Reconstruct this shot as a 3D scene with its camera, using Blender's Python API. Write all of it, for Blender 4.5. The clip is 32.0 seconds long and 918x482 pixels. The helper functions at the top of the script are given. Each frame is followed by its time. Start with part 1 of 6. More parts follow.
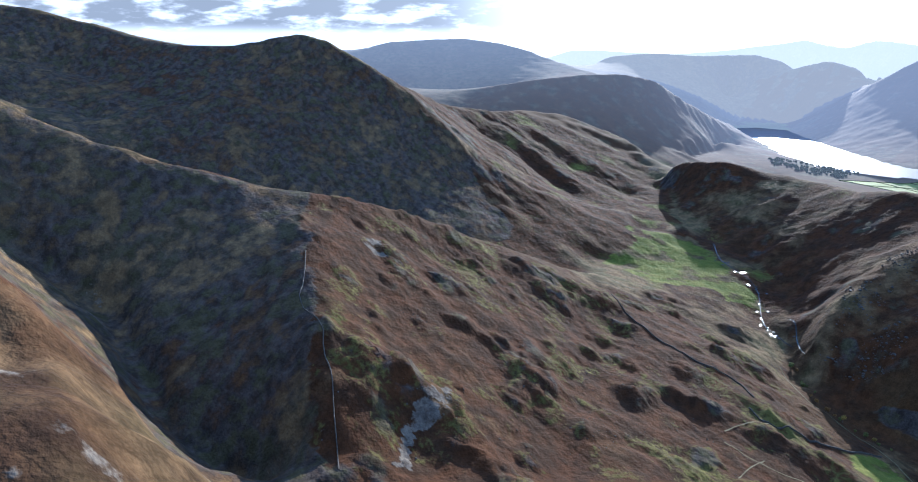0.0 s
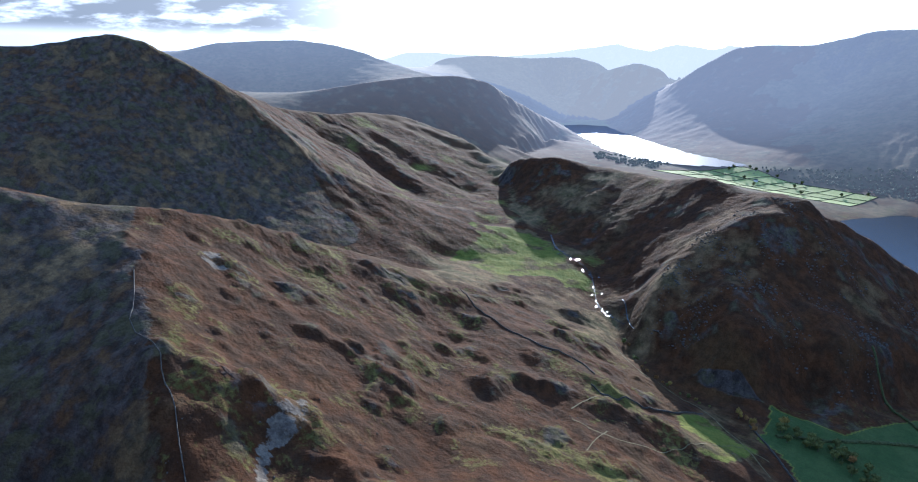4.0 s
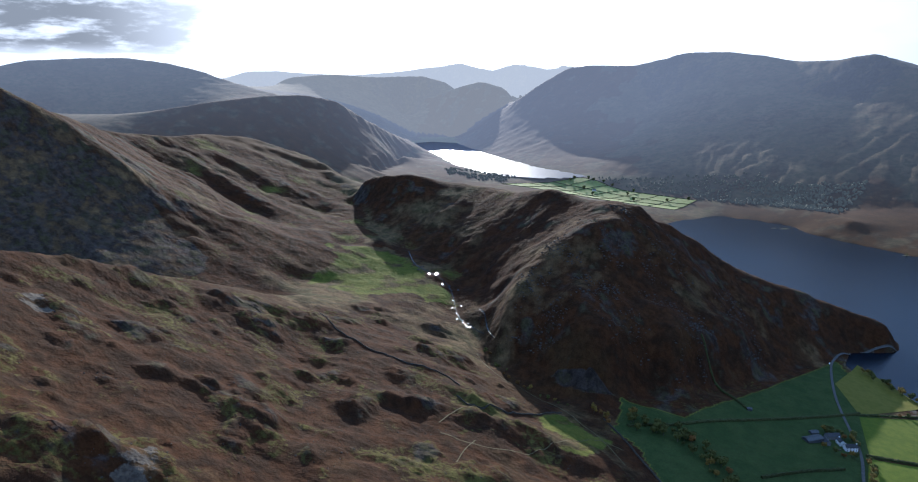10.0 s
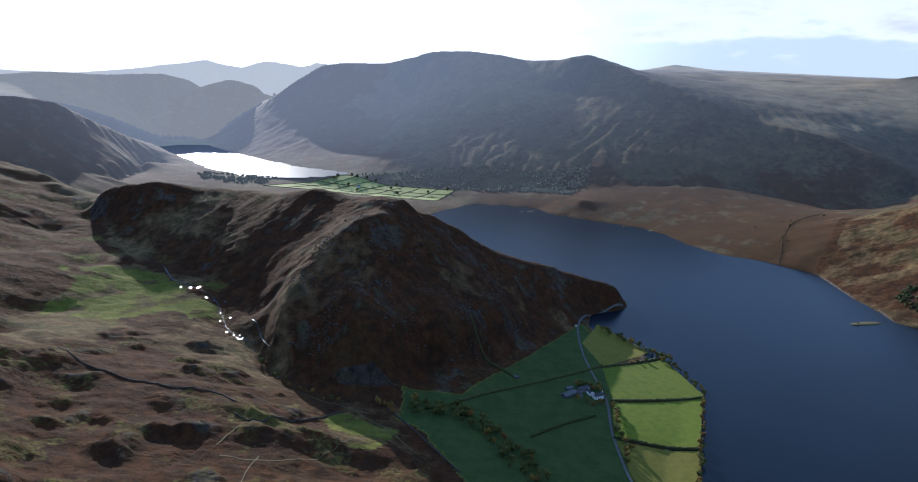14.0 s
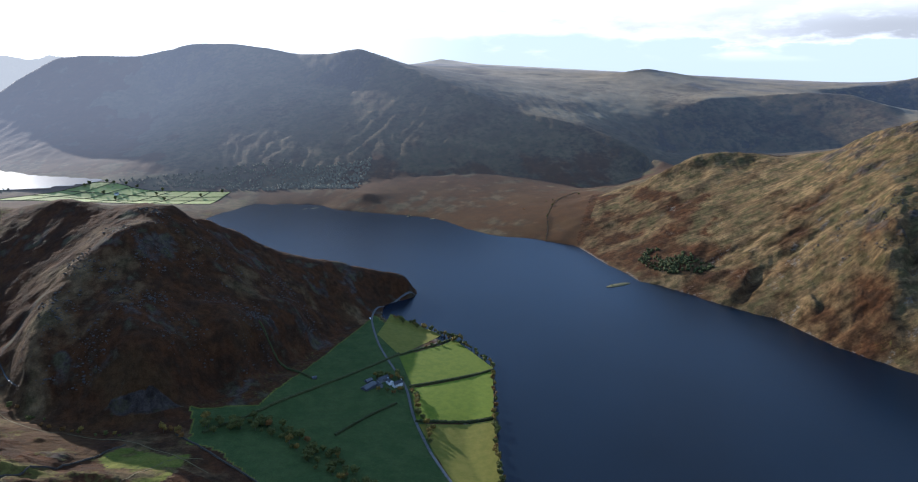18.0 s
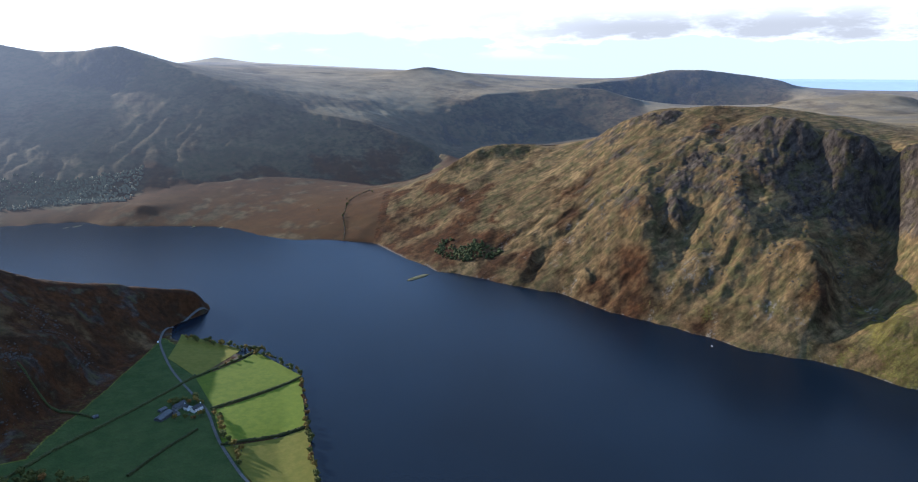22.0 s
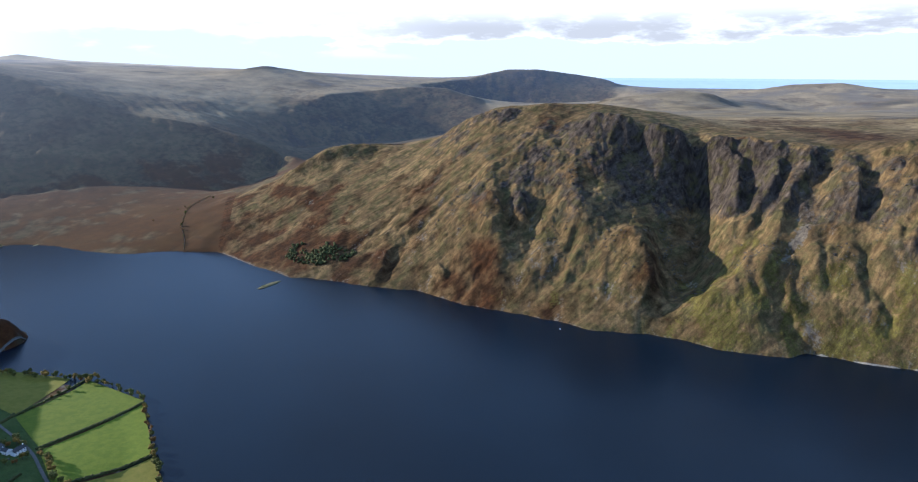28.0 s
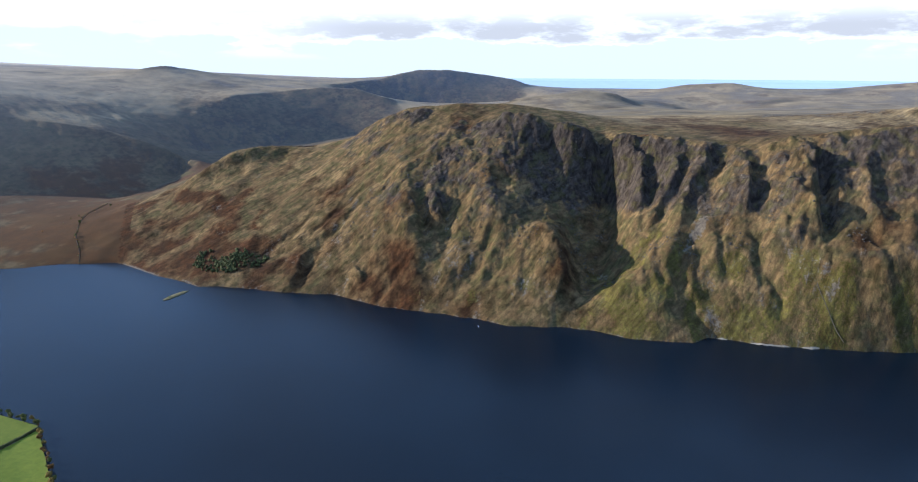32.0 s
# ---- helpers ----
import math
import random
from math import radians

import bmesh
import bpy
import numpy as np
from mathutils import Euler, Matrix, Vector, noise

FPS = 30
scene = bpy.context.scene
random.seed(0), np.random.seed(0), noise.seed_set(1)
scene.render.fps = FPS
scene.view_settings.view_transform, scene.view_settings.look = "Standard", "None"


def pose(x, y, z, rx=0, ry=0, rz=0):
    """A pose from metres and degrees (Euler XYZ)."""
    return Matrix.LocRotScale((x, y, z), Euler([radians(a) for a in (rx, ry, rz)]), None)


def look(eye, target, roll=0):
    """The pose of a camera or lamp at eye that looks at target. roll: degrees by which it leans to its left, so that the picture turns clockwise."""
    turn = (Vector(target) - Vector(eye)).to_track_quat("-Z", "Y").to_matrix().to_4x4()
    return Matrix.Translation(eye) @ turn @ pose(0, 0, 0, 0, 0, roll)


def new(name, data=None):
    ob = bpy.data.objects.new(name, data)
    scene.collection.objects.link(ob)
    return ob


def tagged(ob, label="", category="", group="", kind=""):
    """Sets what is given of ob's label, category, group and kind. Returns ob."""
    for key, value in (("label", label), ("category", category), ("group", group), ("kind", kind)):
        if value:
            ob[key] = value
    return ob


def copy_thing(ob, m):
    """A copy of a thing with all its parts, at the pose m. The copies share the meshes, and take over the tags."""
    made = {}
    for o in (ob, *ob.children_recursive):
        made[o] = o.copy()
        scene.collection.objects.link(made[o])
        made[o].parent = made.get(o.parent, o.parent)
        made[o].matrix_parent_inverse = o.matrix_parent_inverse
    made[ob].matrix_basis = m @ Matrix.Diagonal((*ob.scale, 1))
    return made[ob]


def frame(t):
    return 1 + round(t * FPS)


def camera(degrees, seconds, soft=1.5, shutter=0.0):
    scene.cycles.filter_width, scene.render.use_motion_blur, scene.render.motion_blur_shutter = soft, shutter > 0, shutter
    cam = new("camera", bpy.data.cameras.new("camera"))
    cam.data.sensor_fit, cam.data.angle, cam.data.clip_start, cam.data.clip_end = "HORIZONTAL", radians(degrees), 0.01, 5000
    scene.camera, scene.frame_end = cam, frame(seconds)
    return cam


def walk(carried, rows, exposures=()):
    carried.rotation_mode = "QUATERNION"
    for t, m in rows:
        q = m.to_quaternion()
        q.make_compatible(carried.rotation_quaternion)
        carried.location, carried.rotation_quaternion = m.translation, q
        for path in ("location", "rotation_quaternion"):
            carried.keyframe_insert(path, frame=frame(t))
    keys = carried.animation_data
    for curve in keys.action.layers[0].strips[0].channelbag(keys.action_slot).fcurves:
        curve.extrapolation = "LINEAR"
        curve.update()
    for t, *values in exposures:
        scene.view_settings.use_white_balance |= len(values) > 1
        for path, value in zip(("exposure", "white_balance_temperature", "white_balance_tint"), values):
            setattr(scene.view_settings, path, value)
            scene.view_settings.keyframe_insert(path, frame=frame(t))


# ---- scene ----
cam = camera(70.94, 32.0, 1.1)
PATH = [
    (0.0, pose(0, 0, 440, 73.95, 0.03, -127.16)), (0.5, pose(0, 0, 440, 73.95, 0.07, -129.07)),
    (1.0, pose(0, 0, 440, 73.95, 0.07, -131.19)), (1.5, pose(0, 0, 440, 73.95, 0.04, -133.63)),
    (2.0, pose(0, 0, 440, 73.95, 0.08, -135.63)), (2.5, pose(0, 0, 440, 73.93, 0.06, -137.05)),
    (3.0, pose(0, 0, 440, 73.94, 0.07, -138.38)), (3.5, pose(0, 0, 440, 73.99, 0.02, -139.72)),
    (5.5, pose(0, 0, 440, 74.68, -0.05, -145.73)), (6.0, pose(0, 0, 440, 74.84, -0.03, -147.07)),
    (6.5, pose(0, 0, 440, 75.00, -0.07, -148.06)), (7.0, pose(0, 0, 440, 75.16, -0.09, -148.98)),
    (7.5, pose(0, 0, 440, 75.33, -0.01, -149.85)), (8.0, pose(0, 0, 440, 75.48, -0.01, -150.52)),
    (8.5, pose(0, 0, 440, 75.63, 0.00, -151.33)), (9.0, pose(0, 0, 440, 75.67, -0.05, -151.92)),
    (9.5, pose(0, 0, 440, 75.69, 0.02, -152.76)), (10.0, pose(0, 0, 440, 75.70, -0.04, -154.19)),
    (10.5, pose(0, 0, 440, 75.72, -0.10, -155.72)), (11.0, pose(0, 0, 440, 75.74, -0.17, -158.25)),
    (11.5, pose(0, 0, 440, 75.75, -0.17, -161.72)), (12.0, pose(0, 0, 440, 75.72, -0.12, -165.13)),
    (12.5, pose(0, 0, 440, 75.71, -0.13, -167.81)), (13.0, pose(0, 0, 440, 75.69, -0.12, -170.08)),
    (13.5, pose(0, 0, 440, 75.65, -0.11, -172.53)), (15.5, pose(0, 0, 440, 75.07, -0.10, -182.88)),
    (16.0, pose(0, 0, 440, 75.07, -0.14, -185.40)), (16.5, pose(0, 0, 440, 75.06, -0.13, -187.98)),
    (17.0, pose(0, 0, 440, 75.03, -0.07, -189.51)), (17.5, pose(0, 0, 440, 75.02, -0.09, -191.41)),
    (18.0, pose(0, 0, 440, 75.03, -0.05, -194.52)), (18.5, pose(0, 0, 440, 74.99, 0.12, -198.49)),
    (19.0, pose(0, 0, 440, 74.97, 0.10, -202.09)), (19.5, pose(0, 0, 440, 74.95, 0.11, -205.27)),
    (20.0, pose(0, 0, 440, 74.93, 0.18, -207.98)), (20.5, pose(0, 0, 440, 74.94, 0.22, -210.27)),
    (21.0, pose(0, 0, 440, 74.92, 0.15, -211.09)), (21.5, pose(0, 0, 440, 74.90, 0.15, -211.95)),
    (22.0, pose(0, 0, 440, 74.88, 0.16, -213.02)), (22.5, pose(0, 0, 440, 74.85, 0.16, -213.93)),
    (23.0, pose(0, 0, 440, 74.85, 0.11, -214.82)), (23.5, pose(0, 0, 440, 74.85, 0.16, -215.62)),
    (24.0, pose(0, 0, 440, 74.83, 0.09, -216.40)), (24.5, pose(0, 0, 440, 74.83, 0.08, -217.20)),
    (25.0, pose(0, 0, 440, 74.82, 0.08, -218.12)), (25.5, pose(0, 0, 440, 74.81, 0.07, -219.23)),
    (27.5, pose(0, 0, 440, 74.82, 0.02, -224.72)), (28.0, pose(0, 0, 440, 74.80, -0.01, -226.42)),
    (28.5, pose(0, 0, 440, 74.82, -0.06, -228.04)), (29.0, pose(0, 0, 440, 74.82, -0.05, -229.19)),
    (29.5, pose(0, 0, 440, 74.81, -0.11, -229.82)), (30.0, pose(0, 0, 440, 74.84, -0.14, -230.59)),
    (30.5, pose(0, 0, 440, 74.86, -0.10, -231.53)), (31.0, pose(0, 0, 440, 74.85, -0.08, -232.49)),
    (31.5, pose(0, 0, 440, 74.84, -0.13, -233.36)), (32.0, pose(0, 0, 440, 74.84, -0.13, -234.09)),
]
walk(cam, PATH, exposures=[(0.0, 1.72, 4800, 10), (6.0, 1.48, 4950, 10), (9.0, 1.12, 5100, 10), (13.0, 0.95, 5200, 10), (17.0, 1.12, 5350, 10), (20.0, 1.32, 5380, 10), (32.0, 1.4, 5380, 10)])

# ---------------------------------------------------------------- sky and sun
SUN_AZIMUTH, SUN_HEIGHT = 152.0, 17.2
sun_a, sun_e = radians(SUN_AZIMUTH), radians(SUN_HEIGHT)
SUN_WAY = (math.sin(sun_a) * math.cos(sun_e), math.cos(sun_a) * math.cos(sun_e), math.sin(sun_e))
world = bpy.data.worlds.new("sky")
scene.world = world
world.use_nodes = True
wn, wl = world.node_tree.nodes, world.node_tree.links
wn.clear()


def wmath(op, a, b=None, clamp=False):
    n = wn.new("ShaderNodeMath")
    n.operation, n.use_clamp = op, clamp
    for i, v in enumerate((a, b)):
        if v is not None:
            if isinstance(v, (int, float)):
                n.inputs[i].default_value = v
            else:
                wl.new(v, n.inputs[i])
    return n.outputs[0]


def wmix(f, a, b):
    n = wn.new("ShaderNodeMix")
    n.data_type = "RGBA"
    for key, v in ((0, f), (6, a), (7, b)):
        if isinstance(v, tuple):
            n.inputs[key].default_value = (*v, 1)
        elif isinstance(v, (int, float)):
            n.inputs[key].default_value = v
        else:
            wl.new(v, n.inputs[key])
    return n.outputs[2]


def wramp(v, lo, hi):
    n = wn.new("ShaderNodeMapRange")
    n.interpolation_type = "SMOOTHSTEP"
    wl.new(v, n.inputs["Value"])
    n.inputs["From Min"].default_value, n.inputs["From Max"].default_value = lo, hi
    return n.outputs["Result"]


sky = wn.new("ShaderNodeTexSky")
sky.sky_type, sky.sun_disc = "NISHITA", False
sky.sun_elevation, sky.sun_rotation = sun_e, sun_a
sky.air_density, sky.dust_density, sky.ozone_density, sky.altitude = 1.0, 0.6, 1.5, 500
way = wn.new("ShaderNodeTexCoord").outputs["Generated"]
split = wn.new("ShaderNodeSeparateXYZ")
wl.new(way, split.inputs[0])
height = split.outputs["Z"]
dot = wn.new("ShaderNodeVectorMath")
dot.operation = "DOT_PRODUCT"
dot.inputs[1].default_value = SUN_WAY
wl.new(way, dot.inputs[0])
toward = dot.outputs["Value"]
# milky air near the horizon, brighter towards the sun
veil = wmath("SUBTRACT", 0.86, wramp(height, 0.07, 0.22))
veil = wmath("MAXIMUM", veil, 0.04)
near_sun = wramp(toward, 0.68, 0.995)
milk = wmix(near_sun, (5.7, 5.9, 5.9), (16.0, 15.2, 14.0))
blue = wmix(0.7, sky.outputs["Color"], (3.5, 6.3, 11.2))
air = wmix(veil, blue, milk)
# high broken cloud
stretch = wn.new("ShaderNodeMapping")
stretch.inputs["Scale"].default_value = (3.0, 3.0, 12.0)
stretch.inputs["Location"].default_value = (2.3, 0.4, 0.35)
wl.new(way, stretch.inputs["Vector"])


def wnoise(vector, scale, detail, rough):
    n = wn.new("ShaderNodeTexNoise")
    n.inputs["Scale"].default_value, n.inputs["Detail"].default_value, n.inputs["Roughness"].default_value = scale, detail, rough
    wl.new(vector, n.inputs["Vector"])
    return n.outputs["Fac"]


def between(v, a, b, c, d):
    """Rises from a to b, falls from c to d."""
    return wmath("MULTIPLY", wramp(v, a, b), wmath("SUBTRACT", 1.0, wramp(v, c, d)))


puffs, lumps = wnoise(stretch.outputs[0], 0.95, 8, 0.58), wnoise(stretch.outputs[0], 3.4, 6, 0.5)
amount = wmath("ADD", puffs, wmath("MULTIPLY", wramp(height, 0.11, 0.16), 0.12))
amount = wmath("SUBTRACT", amount, wmath("MULTIPLY", wramp(toward, 0.8, 1.0), 0.1))
cover = wmath("MULTIPLY", wramp(amount, 0.59, 0.67), wramp(height, 0.09, 0.13))
shade = wramp(wmath("ADD", lumps, wmath("MULTIPLY", amount, 0.5)), 0.66, 0.92)
cloud = wmix(shade, wmix(near_sun, (9.5, 9.6, 9.9), (15.0, 14.5, 14.0)), (3.3, 3.35, 3.8))
clouded = wmix(wmath("MULTIPLY", cover, 0.6), air, cloud)
# low cloud over the fells: bearing and height in degrees, drawn out sideways
bearing = wmath("MULTIPLY", wmath("ARCTAN2", split.outputs["X"], split.outputs["Y"]), 57.2958)
bearing = wmath("ADD", bearing, wmath("MULTIPLY", wmath("LESS_THAN", bearing, 0.0), 360.0))
lift = wmath("MULTIPLY", wmath("ARCSINE", height), 57.2958)
joined = wn.new("ShaderNodeCombineXYZ")
wl.new(wmath("MULTIPLY", bearing, 0.085), joined.inputs["X"])
wl.new(wmath("MULTIPLY", lift, 0.3), joined.inputs["Y"])
heaps, folds = wnoise(joined.outputs[0], 1.0, 7, 0.55), wnoise(joined.outputs[0], 2.6, 6, 0.6)
grey_rows = wmath("MULTIPLY", between(bearing, 60, 80, 124, 140), wramp(lift, 0.9, 2.6))
bank = wmath("MULTIPLY", between(bearing, 206, 228, 275, 300), wramp(wmath("ADD", lift, wmath("MULTIPLY", wmath("SUBTRACT", folds, 0.5), 2.6)), 1.7, 2.5))
wisps = wmath("MULTIPLY", between(bearing, 168, 182, 225, 240), wramp(lift, 1.8, 3.4))
mass = wmath("ADD", heaps, wmath("ADD", wmath("MULTIPLY", grey_rows, 0.42), wmath("ADD", wmath("MULTIPLY", bank, 0.5), wmath("MULTIPLY", wisps, 0.19))))
low_cover = wmath("MULTIPLY", wramp(mass, 0.56, 0.68), wmath("MULTIPLY", wramp(lift, 0.4, 1.5), wmath("SUBTRACT", 1.0, wramp(lift, 7.5, 10.0))))
low_cover = wmath("MULTIPLY", low_cover, wmath("SUBTRACT", 1.0, wmath("MULTIPLY", between(bearing, 136, 146, 172, 186), 0.85)))
under = wmath("MULTIPLY", wramp(folds, 0.36, 0.62), wramp(mass, 0.66, 0.86))
under = wmath("MULTIPLY", under, wmath("SUBTRACT", 1.0, wmath("MULTIPLY", wramp(lift, 3.2, 5.5), 0.55)))
base = wmath("MULTIPLY", wmath("MULTIPLY", bank, wramp(folds, 0.3, 0.56)), wmath("SUBTRACT", 1.0, wramp(lift, 3.0, 5.4)))
under = wmath("MAXIMUM", wmath("MAXIMUM", wmath("MULTIPLY", under, 0.6), base), wmath("MULTIPLY", grey_rows, wramp(folds, 0.34, 0.54)))
low_cloud = wmix(under, (8.2, 7.9, 7.7), wmix(grey_rows, (4.1, 3.9, 3.8), (1.75, 1.72, 1.72)))
clouded = wmix(wmath("MULTIPLY", low_cover, 0.92), clouded, low_cloud)
background, world_out = wn.new("ShaderNodeBackground"), wn.new("ShaderNodeOutputWorld")
background.inputs["Strength"].default_value = 0.068
wl.new(clouded, background.inputs["Color"])
wl.new(background.outputs["Background"], world_out.inputs["Surface"])

sun_data = bpy.data.lights.new("sun", "SUN")
sun_data.energy, sun_data.angle, sun_data.color = 5.0, radians(0.6), (1.0, 0.85, 0.65)
sun = new("sun", sun_data)
sun.matrix_world = look((0, 0, 900), Vector((0, 0, 900)) - Vector(SUN_WAY))


# ---------------------------------------------------------------- materials
class Paint:
    """A node material under construction."""

    def __init__(self, name):
        self.m = bpy.data.materials.new(name)
        self.m.use_nodes = True
        self.n, self.l = self.m.node_tree.nodes, self.m.node_tree.links
        self.b = self.n["Principled BSDF"]
        self.b.inputs["Roughness"].default_value = 0.9
        self.b.inputs["Specular IOR Level"].default_value = 0.15
        self.pos = self.n.new("ShaderNodeNewGeometry").outputs["Position"]

    def put(self, socket, v):
        if isinstance(v, tuple):
            socket.default_value = (*v, 1) if len(v) == 3 and socket.type == "RGBA" else v
        elif isinstance(v, (int, float)):
            socket.default_value = v
        else:
            self.l.new(v, socket)

    def noise(self, size, detail=4, rough=0.55, offset=(0, 0, 0), stretch=(1, 1, 1), turn=0.0):
        mp = self.n.new("ShaderNodeMapping")
        if turn:
            flat = self.n.new("ShaderNodeMapping")
            flat.inputs["Rotation"].default_value = (0, 0, radians(turn - 90))
            self.l.new(self.pos, flat.inputs["Vector"])
        mp.inputs["Scale"].default_value = tuple(s / size for s in stretch)
        mp.inputs["Location"].default_value = offset
        self.l.new(flat.outputs[0] if turn else self.pos, mp.inputs["Vector"])
        t = self.n.new("ShaderNodeTexNoise")
        t.inputs["Scale"].default_value, t.inputs["Detail"].default_value, t.inputs["Roughness"].default_value = 1, detail, rough
        self.l.new(mp.outputs[0], t.inputs["Vector"])
        return t.outputs["Fac"]

    def ramp(self, v, lo, hi, a=0.0, b=1.0):
        t = self.n.new("ShaderNodeMapRange")
        t.interpolation_type = "SMOOTHSTEP"
        self.put(t.inputs["Value"], v)
        for key, x in (("From Min", lo), ("From Max", hi), ("To Min", a), ("To Max", b)):
            t.inputs[key].default_value = x
        return t.outputs["Result"]

    def mix(self, f, a, b, how="MIX"):
        t = self.n.new("ShaderNodeMix")
        t.data_type, t.blend_type = "RGBA", how
        for key, v in ((0, f), (6, a), (7, b)):
            self.put(t.inputs[key], v)
        return t.outputs[2]

    def math(self, op, a, b=0.0):
        t = self.n.new("ShaderNodeMath")
        t.operation = op
        self.put(t.inputs[0], a)
        self.put(t.inputs[1], b)
        return t.outputs[0]

    def bump(self, v, distance, strength=1.0):
        t = self.n.new("ShaderNodeBump")
        t.inputs["Strength"].default_value, t.inputs["Distance"].default_value = strength, distance
        self.put(t.inputs["Height"], v)
        self.l.new(t.outputs[0], self.b.inputs["Normal"])

    def colour(self, v):
        self.put(self.b.inputs["Base Color"], v)
        return self.m


def simple(name, a, b, size, relief=0.0, rough=0.9, metal=0.0):
    """A matt surface mottled between two colours, with each object a little different."""
    p = Paint(name)
    p.b.inputs["Roughness"].default_value, p.b.inputs["Metallic"].default_value = rough, metal
    info = p.n.new("ShaderNodeObjectInfo")
    tone = p.ramp(info.outputs["Random"], 0, 1, 0.85, 1.15)
    grain = p.noise(size, 5)
    col = p.mix(p.ramp(grain, 0.32, 0.68), a, b)
    fine = p.mix(1.0, col, p.mix(p.noise(size / 6, 3), (0.7, 0.7, 0.7), (1.25, 1.25, 1.25)), "MULTIPLY")
    bright = p.n.new("ShaderNodeHueSaturation")
    p.put(bright.inputs["Value"], tone)
    p.put(bright.inputs["Color"], fine)
    if relief:
        p.bump(grain, relief)
    return p.colour(bright.outputs[0])


def land_paint(name, glow=None, reach_in=True):
    """Rough fell ground. The point colours "cover" hold: rock, green turf, bracken, pale stones."""
    p = Paint(name)
    at = p.n.new("ShaderNodeAttribute")
    at.attribute_name = "cover"
    parts = p.n.new("ShaderNodeSeparateColor")
    p.l.new(at.outputs["Color"], parts.inputs[0])
    rock, green, bracken, pale = parts.outputs[0], parts.outputs[1], parts.outputs[2], at.outputs["Alpha"]
    dry = p.n.new("ShaderNodeAttribute")
    dry.attribute_name = "sunlit_blond"
    sunlit_blond = dry.outputs["Fac"]
    broad, mid, fine = p.noise(130, 4), p.noise(22, 5, 0.62), p.noise(4.5, 4, 0.65, (7, 3, 1))
    tuft = p.noise(1.6, 3, 0.7)
    moor = p.mix(p.ramp(broad, 0.35, 0.65), (0.08, 0.054, 0.0255), (0.108, 0.074, 0.0355))
    moor = p.mix(p.ramp(mid, 0.42, 0.62), moor, (0.055, 0.047, 0.02))
    # dry grass of the western tops, made lighter still to carry sunlight
    bleached = p.mix(p.ramp(broad, 0.38, 0.62), (0.2, 0.15, 0.082), (0.14, 0.104, 0.054))
    moor = p.mix(p.ramp(sunlit_blond, 0.35, 0.75), moor, bleached)
    turf = p.mix(p.ramp(mid, 0.35, 0.65), (0.06, 0.07, 0.012), (0.1, 0.1, 0.02))
    # fullest green darkened: shade on the pastures put into the turf colour
    turf = p.mix(p.ramp(green, 0.92, 1.0), turf, p.mix(p.ramp(mid, 0.35, 0.65), (0.032, 0.05, 0.015), (0.043, 0.06, 0.019)))
    olive = p.mix(p.ramp(mid, 0.35, 0.65), (0.052, 0.046, 0.0125), (0.08, 0.068, 0.019))
    turf = p.mix(p.ramp(green, 0.58, 0.78), olive, turf)
    fern = p.mix(p.ramp(mid, 0.36, 0.64), (0.044, 0.0192, 0.008), (0.027, 0.0148, 0.008))
    fern = p.mix(p.ramp(broad, 0.52, 0.68, 0, 0.6), fern, (0.05, 0.029, 0.012))
    stone = p.mix(p.ramp(p.noise(11, 5, 0.6, (3, 9, 2), (1, 1, 0.35)), 0.36, 0.64), (0.026, 0.0205, 0.0165), (0.056, 0.0455, 0.0375))
    stone = p.mix(p.ramp(mid, 0.5, 0.62, 0, 0.65), stone, (0.05, 0.044, 0.018))
    gravel = p.mix(p.ramp(fine, 0.35, 0.6), (0.062, 0.053, 0.042), (0.098, 0.084, 0.066))
    col = p.mix(p.ramp(p.math("ADD", bracken, p.math("MULTIPLY", p.math("SUBTRACT", mid, 0.5), 0.9)), 0.25, 0.75), moor, fern)
    col = p.mix(p.ramp(p.math("ADD", green, p.math("MULTIPLY", p.math("SUBTRACT", fine, 0.5), 0.8)), 0.4, 0.62), col, turf)
    col = p.mix(p.ramp(p.math("ADD", rock, p.math("MULTIPLY", p.math("SUBTRACT", mid, 0.5), 1.2)), 0.4, 0.68), col, stone)
    col = p.mix(p.ramp(p.math("ADD", pale, p.math("MULTIPLY", p.math("SUBTRACT", fine, 0.5), 0.9)), 0.42, 0.6), col, gravel)
    col = p.mix(1.0, col, p.mix(p.ramp(tuft, 0.3, 0.7), (0.8, 0.8, 0.81), (1.12, 1.11, 1.1)), "MULTIPLY")
    if not glow:
        # thin runs of grass and stone down the western fell
        runs = p.noise(7, 5, 0.65, (1, 2, 3), (1, 0.13, 0.2), 21.7)
        place = p.n.new("ShaderNodeSeparateXYZ")
        p.l.new(p.pos, place.inputs[0])
        reach = p.ramp(place.outputs[0], -650, -850)
        col = p.mix(reach, col, p.mix(p.ramp(runs, 0.34, 0.66), (0.68, 0.66, 0.66), (1.3, 1.3, 1.25)), "MULTIPLY")
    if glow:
        # mottling of the far ground evened out, haze put into its colour
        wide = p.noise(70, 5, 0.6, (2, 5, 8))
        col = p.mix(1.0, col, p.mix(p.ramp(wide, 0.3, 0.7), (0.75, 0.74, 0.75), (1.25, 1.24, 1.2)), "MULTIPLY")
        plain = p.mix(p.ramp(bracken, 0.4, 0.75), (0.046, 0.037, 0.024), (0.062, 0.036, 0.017))
